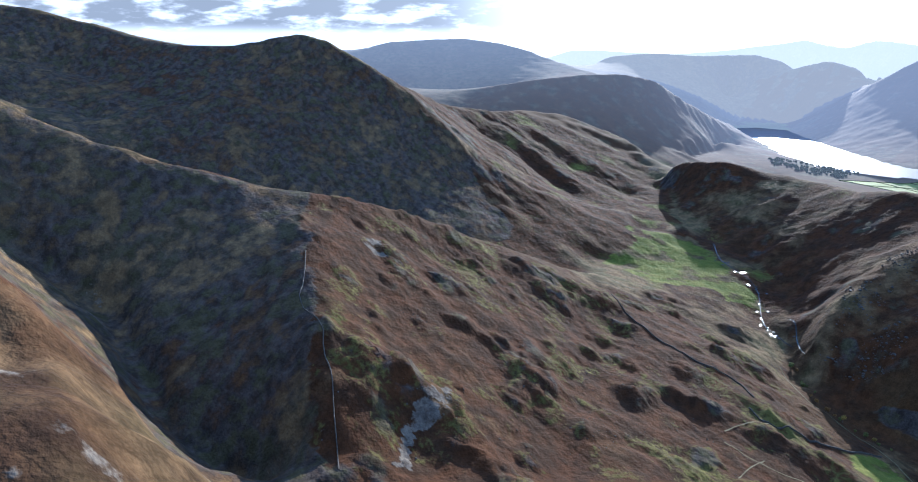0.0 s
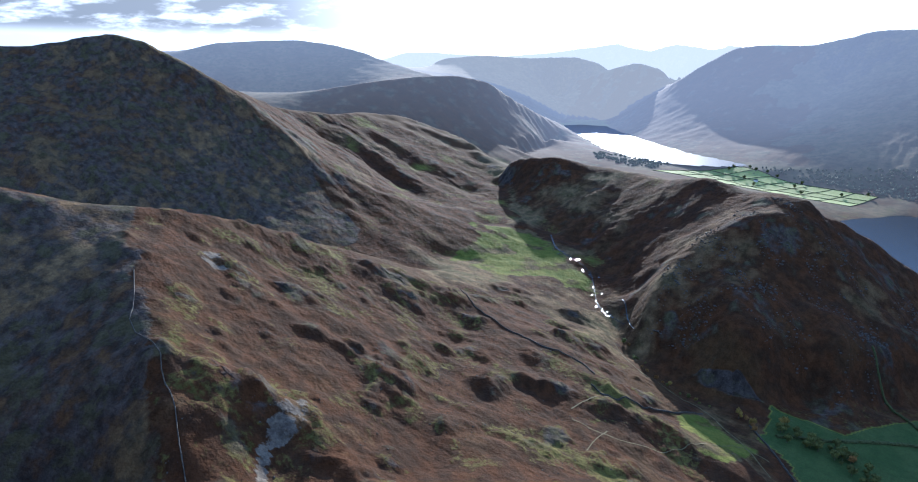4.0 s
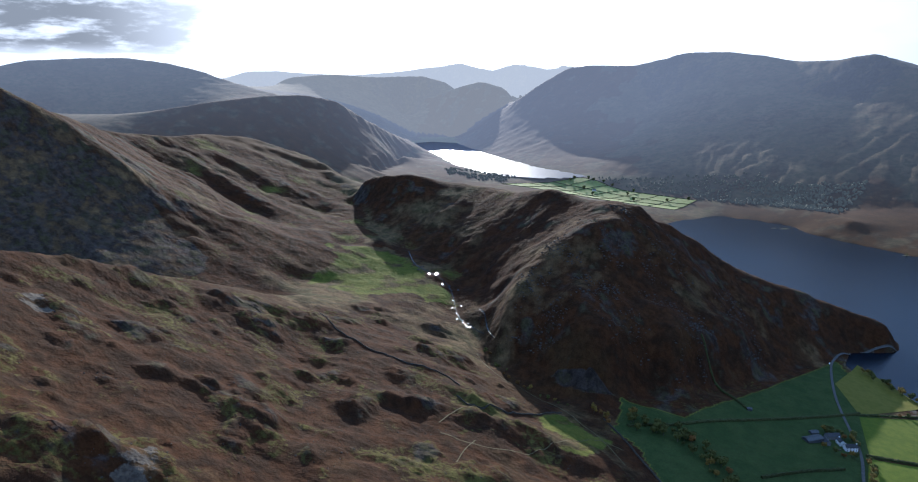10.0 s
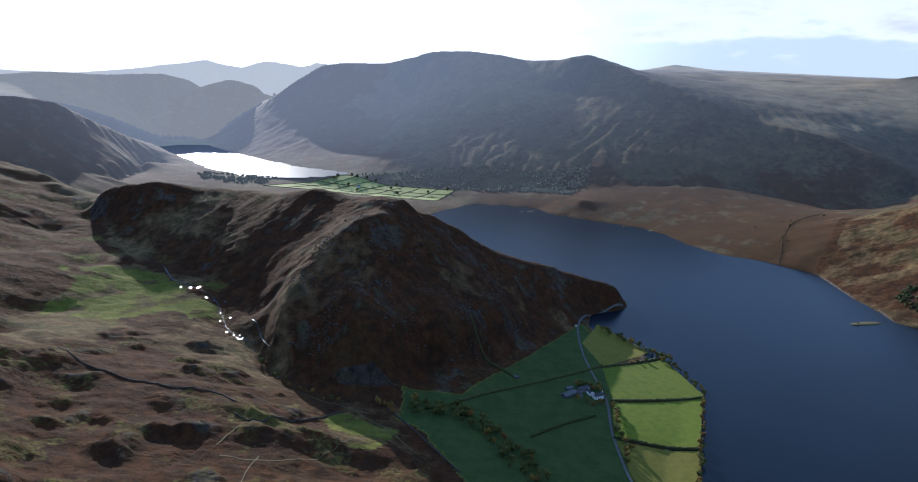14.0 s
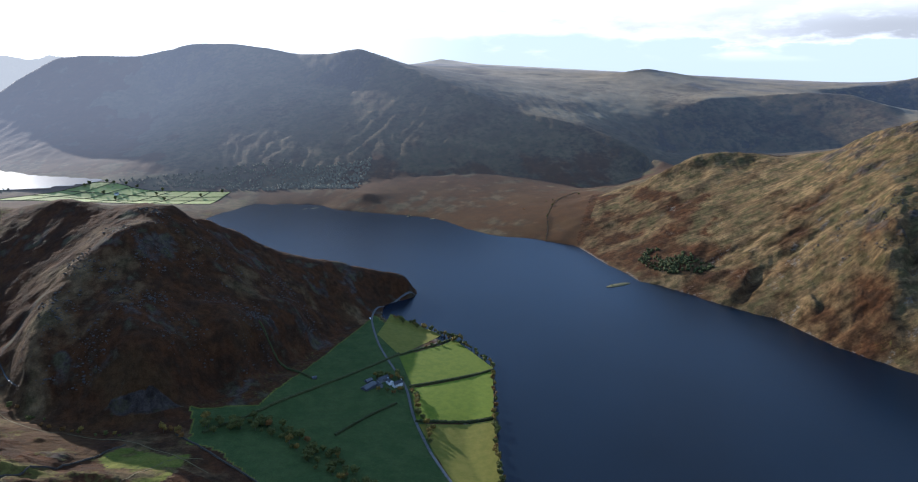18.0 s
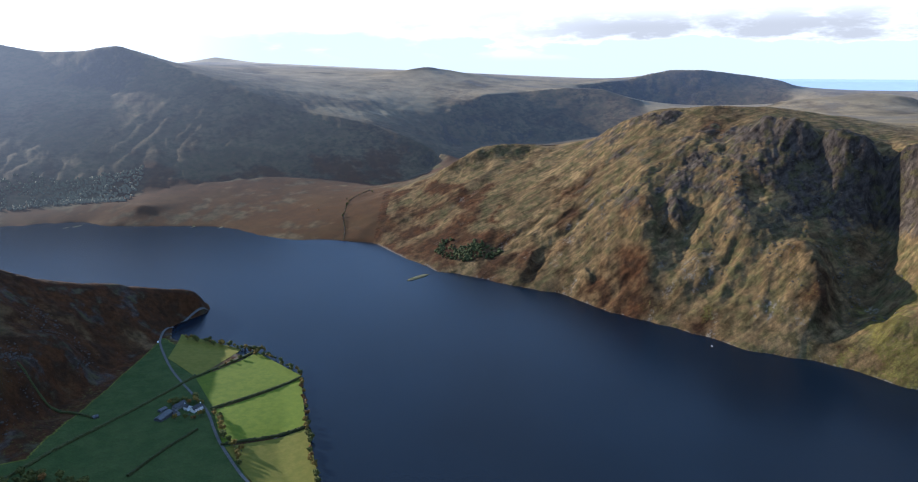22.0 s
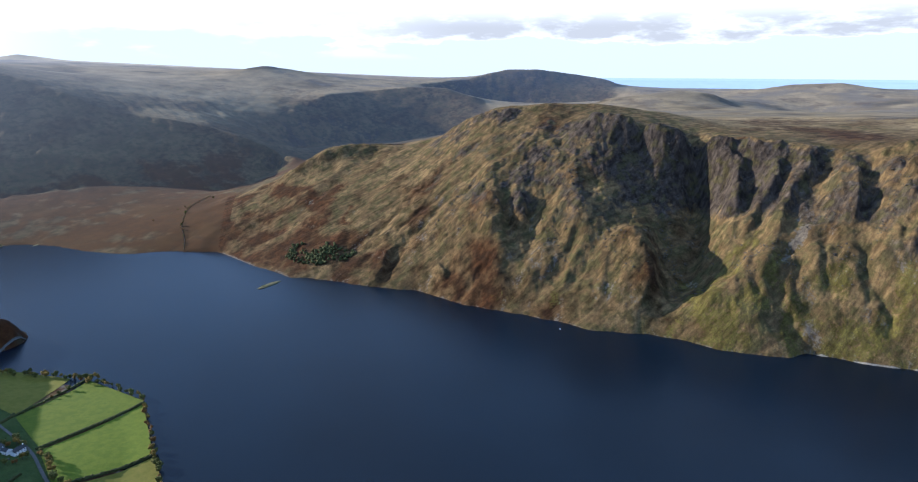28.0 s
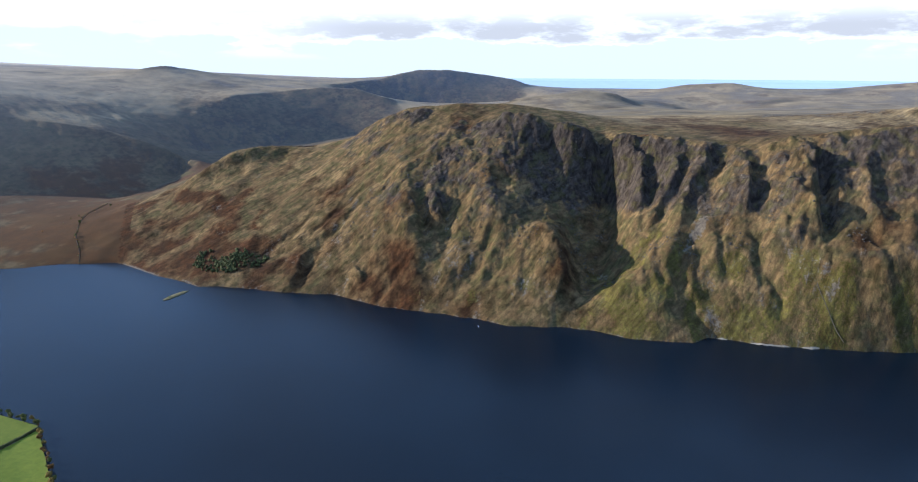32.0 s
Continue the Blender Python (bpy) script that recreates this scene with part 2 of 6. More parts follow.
        col = p.mix(0.45, col, p.mix(p.ramp(sunlit_blond, 0.1, 0.6), plain, (0.135, 0.103, 0.058)))
        p.bump(mid, 2.6, 0.3)
    else:
        grain = p.noise(9, 6, 0.72, (2, 5, 8), (1, 1, 0.5))
        col = p.mix(p.ramp(green, 0.45, 0.95, 1.0, 0.3), col, p.mix(p.ramp(grain, 0.34, 0.66), (0.74, 0.73, 0.75), (1.24, 1.22, 1.18)), "MULTIPLY")
        broken = p.math("MULTIPLY", p.ramp(rock, 0.6, 0.85), p.noise(7, 6, 0.7, (4, 1, 6), (1, 1, 0.6)))
        relief = p.math("ADD", p.math("MULTIPLY", fine, 0.6), p.math("MULTIPLY", mid, 1.8))
        p.bump(p.math("ADD", relief, p.math("MULTIPLY", broken, 2.6)), 2.6, 0.75)
    p.b.inputs["Roughness"].default_value = 1.0
    p.b.inputs["Specular IOR Level"].default_value = 0.05
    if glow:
        # air light painted as emission: more with distance and towards the sun
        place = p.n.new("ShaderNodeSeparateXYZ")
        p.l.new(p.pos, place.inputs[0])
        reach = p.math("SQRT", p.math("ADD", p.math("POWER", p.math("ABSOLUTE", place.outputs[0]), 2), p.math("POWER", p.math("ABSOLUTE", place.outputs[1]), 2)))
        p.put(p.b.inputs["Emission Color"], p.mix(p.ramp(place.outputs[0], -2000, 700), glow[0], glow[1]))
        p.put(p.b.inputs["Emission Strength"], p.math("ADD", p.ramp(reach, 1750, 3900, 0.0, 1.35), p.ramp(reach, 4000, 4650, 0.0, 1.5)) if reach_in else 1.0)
    return p.colour(col)


def water_paint(name, rough, deep):
    p = Paint(name)
    p.b.inputs["Roughness"].default_value, p.b.inputs["IOR"].default_value, p.b.inputs["Specular IOR Level"].default_value = rough, 1.33, 0.2
    ripple = p.math("ADD", p.noise(5, 3, 0.6, stretch=(1.0, 0.6, 1)), p.math("MULTIPLY", p.noise(45, 3), 0.7))
    p.bump(ripple, 0.35, 0.55)
    return p.colour(p.mix(p.ramp(p.noise(260, 3), 0.35, 0.65), deep, tuple(c * 1.35 for c in deep)))


near_ground = land_paint("fell_ground")
# emission colours that stand for haze: away from the sun, towards it
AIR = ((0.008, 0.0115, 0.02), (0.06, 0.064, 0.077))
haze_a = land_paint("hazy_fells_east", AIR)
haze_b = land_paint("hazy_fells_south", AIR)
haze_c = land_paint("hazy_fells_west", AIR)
# the farthest fells glow evenly, bright haze painted as emission
haze_d = land_paint("haze_lit_far_fells", ((0.115, 0.113, 0.116), (0.125, 0.122, 0.122)), False)
haze_e = land_paint("haze_lit_skyline", ((0.25, 0.245, 0.245), (0.27, 0.262, 0.256)), False)
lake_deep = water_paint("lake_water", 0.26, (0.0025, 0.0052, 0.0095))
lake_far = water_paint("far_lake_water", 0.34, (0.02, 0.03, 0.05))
still_beck = water_paint("still_beck_water", 0.2, (0.02, 0.022, 0.022))
beck_water = water_paint("beck_water", 0.2, (0.03, 0.035, 0.04))
pasture = simple("pasture", (0.056, 0.078, 0.004), (0.076, 0.094, 0.006), 9, 0.15)
hay_field = simple("hay_meadow", (0.078, 0.076, 0.008), (0.102, 0.09, 0.013), 9, 0.15)
tarmac = simple("lane_tarmac", (0.07, 0.068, 0.062), (0.105, 0.1, 0.09), 3)
track_dirt = simple("trodden_grass", (0.07, 0.058, 0.026), (0.1, 0.08, 0.038), 2.5)
# paler than the near pasture: haze put into the base colour
hazed_pasture = simple("hazed_pasture", (0.16, 0.185, 0.05), (0.21, 0.21, 0.075), 14, 0.15)
walling = simple("dry_stone", (0.036, 0.031, 0.024), (0.08, 0.069, 0.053), 1.1, 0.2)
hedge_leaf = simple("hedge_leaves", (0.02, 0.028, 0.008), (0.05, 0.05, 0.015), 1.3, 0.25)
leaf_green = simple("oak_leaves", (0.042, 0.05, 0.012), (0.09, 0.085, 0.02), 1.4)
# leaves of the far woods, haze over them painted as faint emission
hazed_leaf = simple("hazed_wood_leaves", (0.022, 0.026, 0.01), (0.045, 0.042, 0.014), 4)
fp = hazed_leaf.node_tree.nodes["Principled BSDF"]
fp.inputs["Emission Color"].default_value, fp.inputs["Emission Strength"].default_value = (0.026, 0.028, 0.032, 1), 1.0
leaf_gold = simple("autumn_leaves", (0.1, 0.07, 0.014), (0.17, 0.11, 0.022), 1.4)
leaf_rust = simple("rusty_leaves", (0.1, 0.045, 0.012), (0.15, 0.08, 0.02), 1.4)
bark = simple("bark", (0.05, 0.04, 0.03), (0.09, 0.075, 0.06), 0.5)
limewash = simple("limewash", (0.72, 0.71, 0.68), (0.82, 0.81, 0.79), 1.2)
slate = simple("roof_slate", (0.034, 0.034, 0.036), (0.058, 0.058, 0.06), 0.8, 0.03, 0.75)
barn_stone = simple("barn_stone", (0.13, 0.125, 0.12), (0.24, 0.23, 0.21), 0.7, 0.05)
tin = simple("shed_tin", (0.05, 0.052, 0.054), (0.085, 0.086, 0.088), 1.4, 0.02, 0.7)
glassy = simple("window_glass", (0.02, 0.025, 0.03), (0.03, 0.035, 0.04), 0.5, 0, 0.1)
timber = simple("grey_timber", (0.14, 0.12, 0.1), (0.24, 0.21, 0.18), 0.4)
shingle = simple("lake_shingle", (0.13, 0.115, 0.09), (0.22, 0.195, 0.16), 1.5, 0.1)
white_paint = simple("white_paint", (0.75, 0.75, 0.76), (0.82, 0.82, 0.82), 0.6, 0, 0.35)
rubber = simple("tyre_rubber", (0.015, 0.015, 0.015), (0.03, 0.03, 0.03), 0.2)
# the sea's brightness under haze is painted as emission
sea_paint = simple("glowing_far_sea", (0.08, 0.14, 0.22), (0.1, 0.16, 0.24), 300, 0, 0.4)
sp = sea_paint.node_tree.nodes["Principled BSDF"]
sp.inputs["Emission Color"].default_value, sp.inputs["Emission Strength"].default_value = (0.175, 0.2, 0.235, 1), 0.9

# crests, spurs, valley lines and shores of the fells: (east, north, height above the lake) in metres
FELL_LINES = {}
FELL_LINES["wandope_ridge"] = [(1647, -96, 542), (1611, -171, 529), (1553, -233, 505), (1492, -288, 480), (1415, -361, 458), (1326, -449, 460), (1284, -505, 472), (1253, -553, 482)]
FELL_LINES["wandope_face"] = [(1498, -72, 440), (1473, -142, 430), (1405, -207, 403), (1335, -260, 383)]
FELL_LINES["wandope_low"] = [(1329, -54, 380), (1293, -131, 359), (1245, -191, 340)]
FELL_LINES["whiteless_spur"] = [(1253, -553, 482), (1212, -595, 468), (1174, -625, 443), (1129, -664, 408), (1083, -701, 369), (1004, -727, 311), (924, -750, 241), (836, -760, 188), (743, -742, 157), (679, -732, 139), (643, -735, 128)]
FELL_LINES["whiteless_breast"] = [(1129, -664, 408), (1201, -777, 371), (1263, -915, 330), (1296, -1069, 300), (1315, -1229, 298), (1303, -1355, 278), (1205, -1443, 233), (1098, -1427, 208), (933, -1300, 163), (795, -1176, 139), (698, -1073, 126)]
FELL_LINES["breast_rib"] = [(1263, -915, 330), (1172, -967, 269), (1050, -986, 214), (938, -985, 172), (834, -978, 153), (737, -966, 145)]
FELL_LINES["ladhows_crest"] = [(849, -34, 398), (828, -51, 381), (796, -77, 366), (750, -122, 351), (710, -168, 335), (676, -216, 316), (656, -245, 305), (637, -289, 295), (627, -355, 277), (624, -416, 253), (615, -480, 221), (595, -564, 182), (566, -648, 148), (528, -704, 130)]
FELL_LINES["near_shoulder"] = [(190, -2, 393), (185, -8, 388), (179, -14, 381), (174, -18, 373), (164, -20, 365), (158, -23, 358), (148, -24, 354), (138, -24, 348)]
FELL_LINES["near_edge"] = [(215, -2, 371), (212, -9, 363), (205, -16, 353), (197, -21, 343), (188, -24, 334), (180, -27, 326), (170, -29, 316), (157, -29, 305)]
FELL_LINES["near_shoulder_low"] = [(135, 2, 386), (105, 5, 380), (110, -6, 372)]
FELL_LINES["near_drop"] = [(290, 2, 319), (280, -7, 305), (260, -15, 296), (234, -20, 289), (204, -22, 281), (245, -34, 215), (232, -49, 185), (230, -84, 172), (232, -126, 168)]
FELL_LINES["near_gully"] = [(700, -7, 279), (659, -44, 249), (595, -77, 222), (464, -77, 197), (411, -85, 179), (375, -108, 170), (340, -119, 186)]
FELL_LINES["ladhows_nose"] = [(637, -289, 295), (515, -219, 274), (435, -192, 256), (368, -168, 241), (326, -152, 223), (295, -137, 204)]
FELL_LINES["ladhows_face"] = [(615, -480, 221), (476, -365, 214), (389, -281, 208), (329, -227, 202), (280, -192, 188)]
FELL_LINES["ladhows_face_mid"] = [(510, -680, 132), (394, -504, 141), (316, -371, 157), (259, -279, 162)]
FELL_LINES["bracken_foot"] = [(574, -680, 146), (500, -637, 142), (392, -610, 125), (299, -583, 113), (226, -545, 101), (176, -547, 81), (136, -533, 68)]
FELL_LINES["bracken_low"] = [(479, -603, 155), (391, -568, 133), (318, -567, 120), (261, -538, 108), (243, -475, 117), (239, -415, 127)]
FELL_LINES["field_edge"] = [(321, -784, 62), (275, -749, 56), (224, -713, 52), (182, -697, 50), (134, -677, 46), (102, -650, 42), (63, -600, 38), (42, -583, 36)]
FELL_LINES["beck"] = [(690, -1053, 130), (595, -1017, 116), (550, -963, 108), (507, -951, 102), (459, -925, 90), (408, -842, 74), (364, -835, 68), (347, -815, 64), (300, -749, 54)]
FELL_LINES["valley_floor"] = [(671, -1033, 133), (675, -921, 132), (653, -788, 125), (632, -723, 122)]
FELL_LINES["rannerdale_deep"] = [(632, -723, 122), (645, -612, 134), (706, -552, 148), (810, -456, 167), (901, -331, 186), (975, -222, 219), (1045, -103, 261), (1080, -25, 274)]
FELL_LINES["green_floor"] = [(745, -971, 132), (665, -1002, 122), (544, -904, 102), (654, -802, 116), (467, -890, 92)]
FELL_LINES["low_bank"] = [(873, -1269, 200), (807, -1267, 220), (733, -1261, 228), (667, -1284, 209), (558, -1281, 209), (464, -1206, 214), (362, -1154, 237), (297, -1121, 228), (237, -1095, 233), (180, -1065, 231)]
FELL_LINES["bank_foot"] = [(900, -1150, 145), (800, -1125, 134), (720, -1105, 129), (640, -1062, 122), (560, -1028, 113), (480, -985, 103), (420, -925, 95), (375, -890, 90)]
FELL_LINES["gates_flat"] = [(2070, -3529, 61), (1936, -3628, 61), (1733, -3595, 61)]
FELL_LINES["knotts_front"] = [(235, -1085, 235), (200, -1010, 226), (230, -973, 229), (262, -949, 210), (295, -929, 181), (315, -875, 149), (319, -820, 127), (319, -783, 106)]
FELL_LINES["knotts_nose"] = [(200, -1010, 226), (158, -1089, 205), (114, -1114, 183), (68, -1138, 155), (19, -1140, 117), (-35, -1179, 95), (-102, -1211, 71), (-169, -1218, 50), (-217, -1206, 39)]
FELL_LINES["knotts_foot"] = [(306, -768, 66), (229, -728, 58), (162, -739, 50), (88, -824, 36), (1, -930, 22), (-87, -1062, 8), (-126, -1117, 5)]
FELL_LINES["knotts_face"] = [(218, -847, 159), (183, -768, 121), (122, -942, 134), (90, -825, 106), (14, -985, 87)]
FELL_LINES["robinson"] = [(3211, -1393, 462), (2942, -1602, 461), (2914, -1752, 506), (2831, -1972, 523), (2729, -2111, 525), (2579, -2215, 502), (2403, -2262, 461), (2243, -2282, 409), (1978, -2256, 365)]
FELL_LINES["snockrigg"] = [(2131, -1524, 301), (2033, -1621, 316), (1899, -1776, 347), (1774, -1955, 370), (1680, -2088, 370), (1631, -2214, 342), (1610, -2352, 281), (1607, -2533, 214), (1693, -2891, 128), (1676, -3016, 82)]
FELL_LINES["robinson_foot"] = [(2701, -1187, 339), (2586, -1419, 333), (2490, -1582, 306), (2333, -1722, 293), (2187, -1827, 303), (2015, -1945, 337)]
FELL_LINES["snock_face"] = [(1643, -1653, 236), (1514, -1771, 191), (1429, -1928, 159), (1412, -2136, 145), (1448, -2373, 119), (1421, -2585, 72)]
FELL_LINES["snock_low"] = [(1130, -1560, 70), (1150, -1900, 55), (1060, -2150, 50)]
FELL_LINES["snock_foot"] = [(1330, -2050, 90), (1440, -2350, 75), (1500, -2600, 66)]
FELL_LINES["snock_valley"] = [(1195, -1666, 49), (1330, -1599, 67), (1501, -1498, 135), (1730, -1359, 174), (1873, -1264, 203)]
FELL_LINES["high_stile"] = [(1862, -3742, 41), (1726, -3752, 121), (1546, -3743, 229), (1378, -3702, 324), (1263, -3743, 408), (1122, -3819, 496), (985, -3774, 508), (747, -3797, 502), (594, -3804, 537), (475, -3800, 572), (271, -3750, 570), (75, -3659, 542), (-50, -3580, 512), (-221, -3443, 515), (-344, -3332, 540), (-465, -3368, 505), (-609, -3396, 461)]
FELL_LINES["redpike_spur"] = [(-343, -3332, 539), (-531, -3156, 457), (-673, -2944, 393), (-761, -2778, 345), (-903, -2650, 274), (-1059, -2505, 242), (-1174, -2409, 210), (-1265, -2226, 153), (-1331, -2033, 99)]
FELL_LINES["ling_comb"] = [(-50, -3580, 512), (-80, -3249, 361), (-313, -3104, 340)]
FELL_LINES["stile_spur"] = [(475, -3800, 572), (569, -3555, 319), (685, -3177, 159), (755, -2862, 92)]
FELL_LINES["stile_foot"] = [(1093, -2788, 66), (796, -2541, 63), (645, -2438, 56), (491, -2487, 46), (277, -2453, 30), (160, -2403, 24), (-55, -2358, 30), (-237, -2115, 40)]
FELL_LINES["moor_edge"] = [(-14, -2380, 25), (-192, -2296, 35), (-379, -2299, 60), (-687, -2247, 75), (-890, -2121, 51), (-1013, -2009, 29)]
FELL_LINES["scale_valley"] = [(-1013, -2009, 29), (-1222, -2124, 60), (-1418, -2179, 59), (-1583, -2249, 81), (-1825, -2189, 104), (-1955, -2142, 105)]
FELL_LINES["gale_fell"] = [(-1317, -2806, 293), (-1407, -2536, 199), (-1648, -2626, 235), (-1901, -2697, 308), (-2135, -2710, 316), (-2353, -2591, 336), (-2485, -2464, 330), (-2536, -2264, 276)]
FELL_LINES["gale_foot"] = [(-1512, -2416, 100), (-1698, -2412, 100), (-1870, -2372, 100), (-2076, -2276, 106), (-2260, -2151, 132), (-2349, -2053, 170)]
FELL_LINES["gale_top"] = [(-960, -3677, 407), (-1336, -3664, 404), (-1663, -3528, 386), (-1987, -3414, 444), (-2219, -3268, 400), (-2475, -3143, 348), (-2791, -2866, 342)]
FELL_LINES["great_borne"] = [(-2791, -2866, 342), (-3081, -2855, 362), (-3212, -2783, 397), (-3318, -2735, 421), (-3448, -2570, 421), (-3628, -2401, 389), (-3718, -2258, 362), (-3743, -2116, 307)]
FELL_LINES["borne_foot"] = [(-2808, -2778, 221), (-3031, -2611, 197), (-3271, -2336, 208), (-3469, -2090, 222)]
FELL_LINES["hen_comb"] = [(-2485, -1495, 305), (-2660, -1387, 323), (-2762, -1293, 340), (-2815, -1174, 328), (-2798, -1082, 288), (-2769, -1016, 259)]
FELL_LINES["west_fells"] = [(-3427, -1395, 293), (-3528, -1270, 314), (-3632, -1116, 349), (-3694, -890, 361), (-3736, -694, 328), (-3819, -489, 324), (-3889, -293, 350), (-3899, -83, 373), (-3895, 206, 382)]
FELL_LINES["west_low"] = [(-2974, -874, 224), (-3237, -643, 285), (-3379, -381, 300), (-3300, -56, 290), (-3194, 188, 281)]
FELL_LINES["scale_knott"] = [(-804, -1776, 55), (-873, -1687, 87), (-914, -1609, 113), (-957, -1560, 160), (-1047, -1501, 214), (-1120, -1472, 223), (-1212, -1411, 223), (-1219, -1324, 232)]
FELL_LINES["mellbreak_top"] = [(-1219, -1324, 232), (-1224, -1237, 262), (-1234, -1140, 312), (-1261, -1065, 340), (-1325, -966, 352), (-1399, -875, 352), (-1452, -805, 343), (-1510, -736, 329), (-1589, -658, 311), (-1701, -590, 302), (-1898, -447, 302), (-1985, -246, 319), (-2000, -33, 345), (-1997, 114, 361)]
FELL_LINES["mellbreak_rim"] = [(-1262, -773, 343), (-1272, -675, 334), (-1306, -607, 322), (-1326, -535, 310), (-1338, -475, 305), (-1348, -380, 293), (-1345, -310, 280), (-1370, -232, 298), (-1390, -167, 315), (-1416, -105, 330), (-1440, -20, 345), (-1447, 87, 358)]
FELL_LINES["mellbreak_front"] = [(-1261, -1065, 340), (-1006, -870, 172), (-951, -780, 97), (-1004, -761, 113), (-1029, -637, 115), (-1076, -575, 150), (-1022, -482, 75)]
FELL_LINES["mell_low"] = [(-1045, -402, 74), (-1119, -359, 129), (-1171, -304, 148), (-1187, -210, 160), (-1184, -117, 144), (-1199, -37, 154), (-1245, 109, 169)]
FELL_LINES["mell_nose"] = [(-1211, -850, 290), (-1109, -734, 221), (-1056, -669, 164)]
FELL_LINES["mell_buttress"] = [(-1313, -704, 314), (-1224, -633, 228), (-1155, -585, 158), (-1080, -535, 109), (-1006, -503, 64)]
FELL_LINES["mell_recess"] = [(-1357, -615, 286), (-1321, -572, 208), (-1262, -533, 145), (-1168, -479, 85), (-1071, -470, 47), (-1008, -476, 29)]
FELL_LINES["mell_spur"] = [(-1336, -498, 291), (-1248, -445, 195), (-1147, -417, 100), (-1046, -377, 56)]
FELL_LINES["west_shore"] = [(-626, -1531, 0), (-680, -1480, 0), (-685, -1363, 0), (-680, -1216, 0), (-683, -1158, 0), (-727, -1122, 0), (-788, -979, 0), (-825, -918, 0), (-833, -798, 0), (-866, -698, 0), (-887, -620, 0), (-899, -541, 0), (-948, -464, 0), (-967, -396, 0), (-973, -347, 0), (-993, -295, 0), (-1017, -255, 0), (-1058, -247, 0), (-1070, -194, 0), (-1087, -144, 0), (-1116, -89, 0), (-1199, 40, 0)]
FELL_LINES["head_shore"] = [(-622, -1508, 0), (-501, -1594, 0), (-449, -1708, 0), (-379, -1881, 0), (-227, -1982, 0), (-117, -2063, 0), (-54, -2164, 0), (145, -2198, 0), (228, -2036, 0)]
FELL_LINES["east_shore"] = [(191, -1873, 0), (103, -1731, 0), (18, -1525, 0), (-117, -1366, 0), (-251, -1244, 0), (-201, -1184, 0), (-156, -1164, 0), (-168, -1088, 0), (-208, -1033, 0), (-242, -979, 0), (-275, -903, 0), (-275, -839, 0), (-246, -749, 0), (-233, -684, 0)]
FELL_LINES["field_mid"] = [(-120, -1001, 10), (-123, -895, 11), (-129, -777, 12), (-129, -673, 12), (-32, -772, 22), (40, -715, 30), (-5, -627, 28), (-57, -671, 20)]
FELL_LINES["buttermere_shore"] = [(1906, -3336, 60), (1841, -3446, 60), (1695, -3441, 60), (1471, -3182, 60), (1189, -2884, 60), (939, -2662, 60), (658, -2488, 60), (854, -2418, 60), (1008, -2438, 60), (1213, -2554, 60), (1530, -2912, 60), (1906, -3336, 60)]
FELL_LINES["butter_fields"] = [(911, -2313, 56), (787, -2359, 48), (586, -2295, 20), (211, -2251, 4), (481, -2439, 26), (621, -2436, 50)]
FELL_LINES["fleetwith"] = [(3072, -3424, 331), (3027, -3464, 398), (2956, -3525, 439), (2751, -3687, 459), (2499, -3862, 441), (2228, -4024, 453), (2088, -4099, 407), (1980, -4152, 308)]
FELL_LINES["haystacks"] = [(2266, -3830, 120), (2126, -3909, 286), (1986, -3982, 355), (1808, -4066, 416), (1671, -4124, 375), (1590, -4156, 286), (1477, -4198, 158)]
FELL_LINES["far_dip"] = [(3300, -3540, 330), (2897, -3777, 350), (2560, -4010, 340), (2200, -4210, 330), (1824, -4400, 300), (1411, -4557, 279)]
FELL_LINES["gable_far"] = [(3516, -3456, 422), (3394, -3576, 477), (3253, -3704, 482), (3075, -3854, 463), (2816, -4047, 452), (2535, -4229, 478), (2349, -4334, 508), (2235, -4394, 521), (2139, -4442, 543), (2042, -4487, 514), (1923, -4539, 485), (1843, -4573, 515), (1763, -4604, 536), (1641, -4649, 520), (1526, -4688, 495), (1437, -4716, 532), (1354, -4740, 516)]
FELL_LINES["caw_far"] = [(-868, -4670, 472), (-1073, -4627, 509), (-1312, -4565, 473), (-1667, -4448, 454), (-2173, -4224, 426), (-2703, -3906, 396), (-3131, -3572, 371), (-3428, -3288, 355)]
# craggy knolls on the bracken slope: east, north, radius
KNOLLS = [(357, -206, 25), (350, -350, 26), (408, -361, 13), (516, -520, 34), (487, -730, 24), (403, -768, 18), (359, -664, 22), (298, -509, 22), (321, -450, 16), (296, -349, 13), (509, -367, 17), (533, -326, 20), (405, -179, 16), (282, -273, 13), (438, -568, 14), (483, -242, 14), (251, -578, 20), (330, -449, 15), (367, -219, 30), (408, -349, 11), (435, -332, 14), (398, -465, 13)]
# ribs that stand proud of the fell sides: line (east, north), height, width on the sunny and on the shaded side, hollow beyond
RIBS = {}
RIBS["mell_front_low"] = ([(-1139, -566), (-1075, -526), (-1018, -499), (-978, -493)], 12, 60, 12, 4)
RIBS["mell_second"] = ([(-1325, -509), (-1293, -474), (-1259, -454), (-1203, -440)], 20, 45, 13, 9)
RIBS["mell_third"] = ([(-1326, -404), (-1294, -395), (-1263, -395), (-1220, -408), (-1177, -416)], 16, 35, 12, 6)
RIBS["mell_slant"] = ([(-1327, -345), (-1286, -357), (-1235, -362), (-1173, -350)], 11, 30, 10, 5)
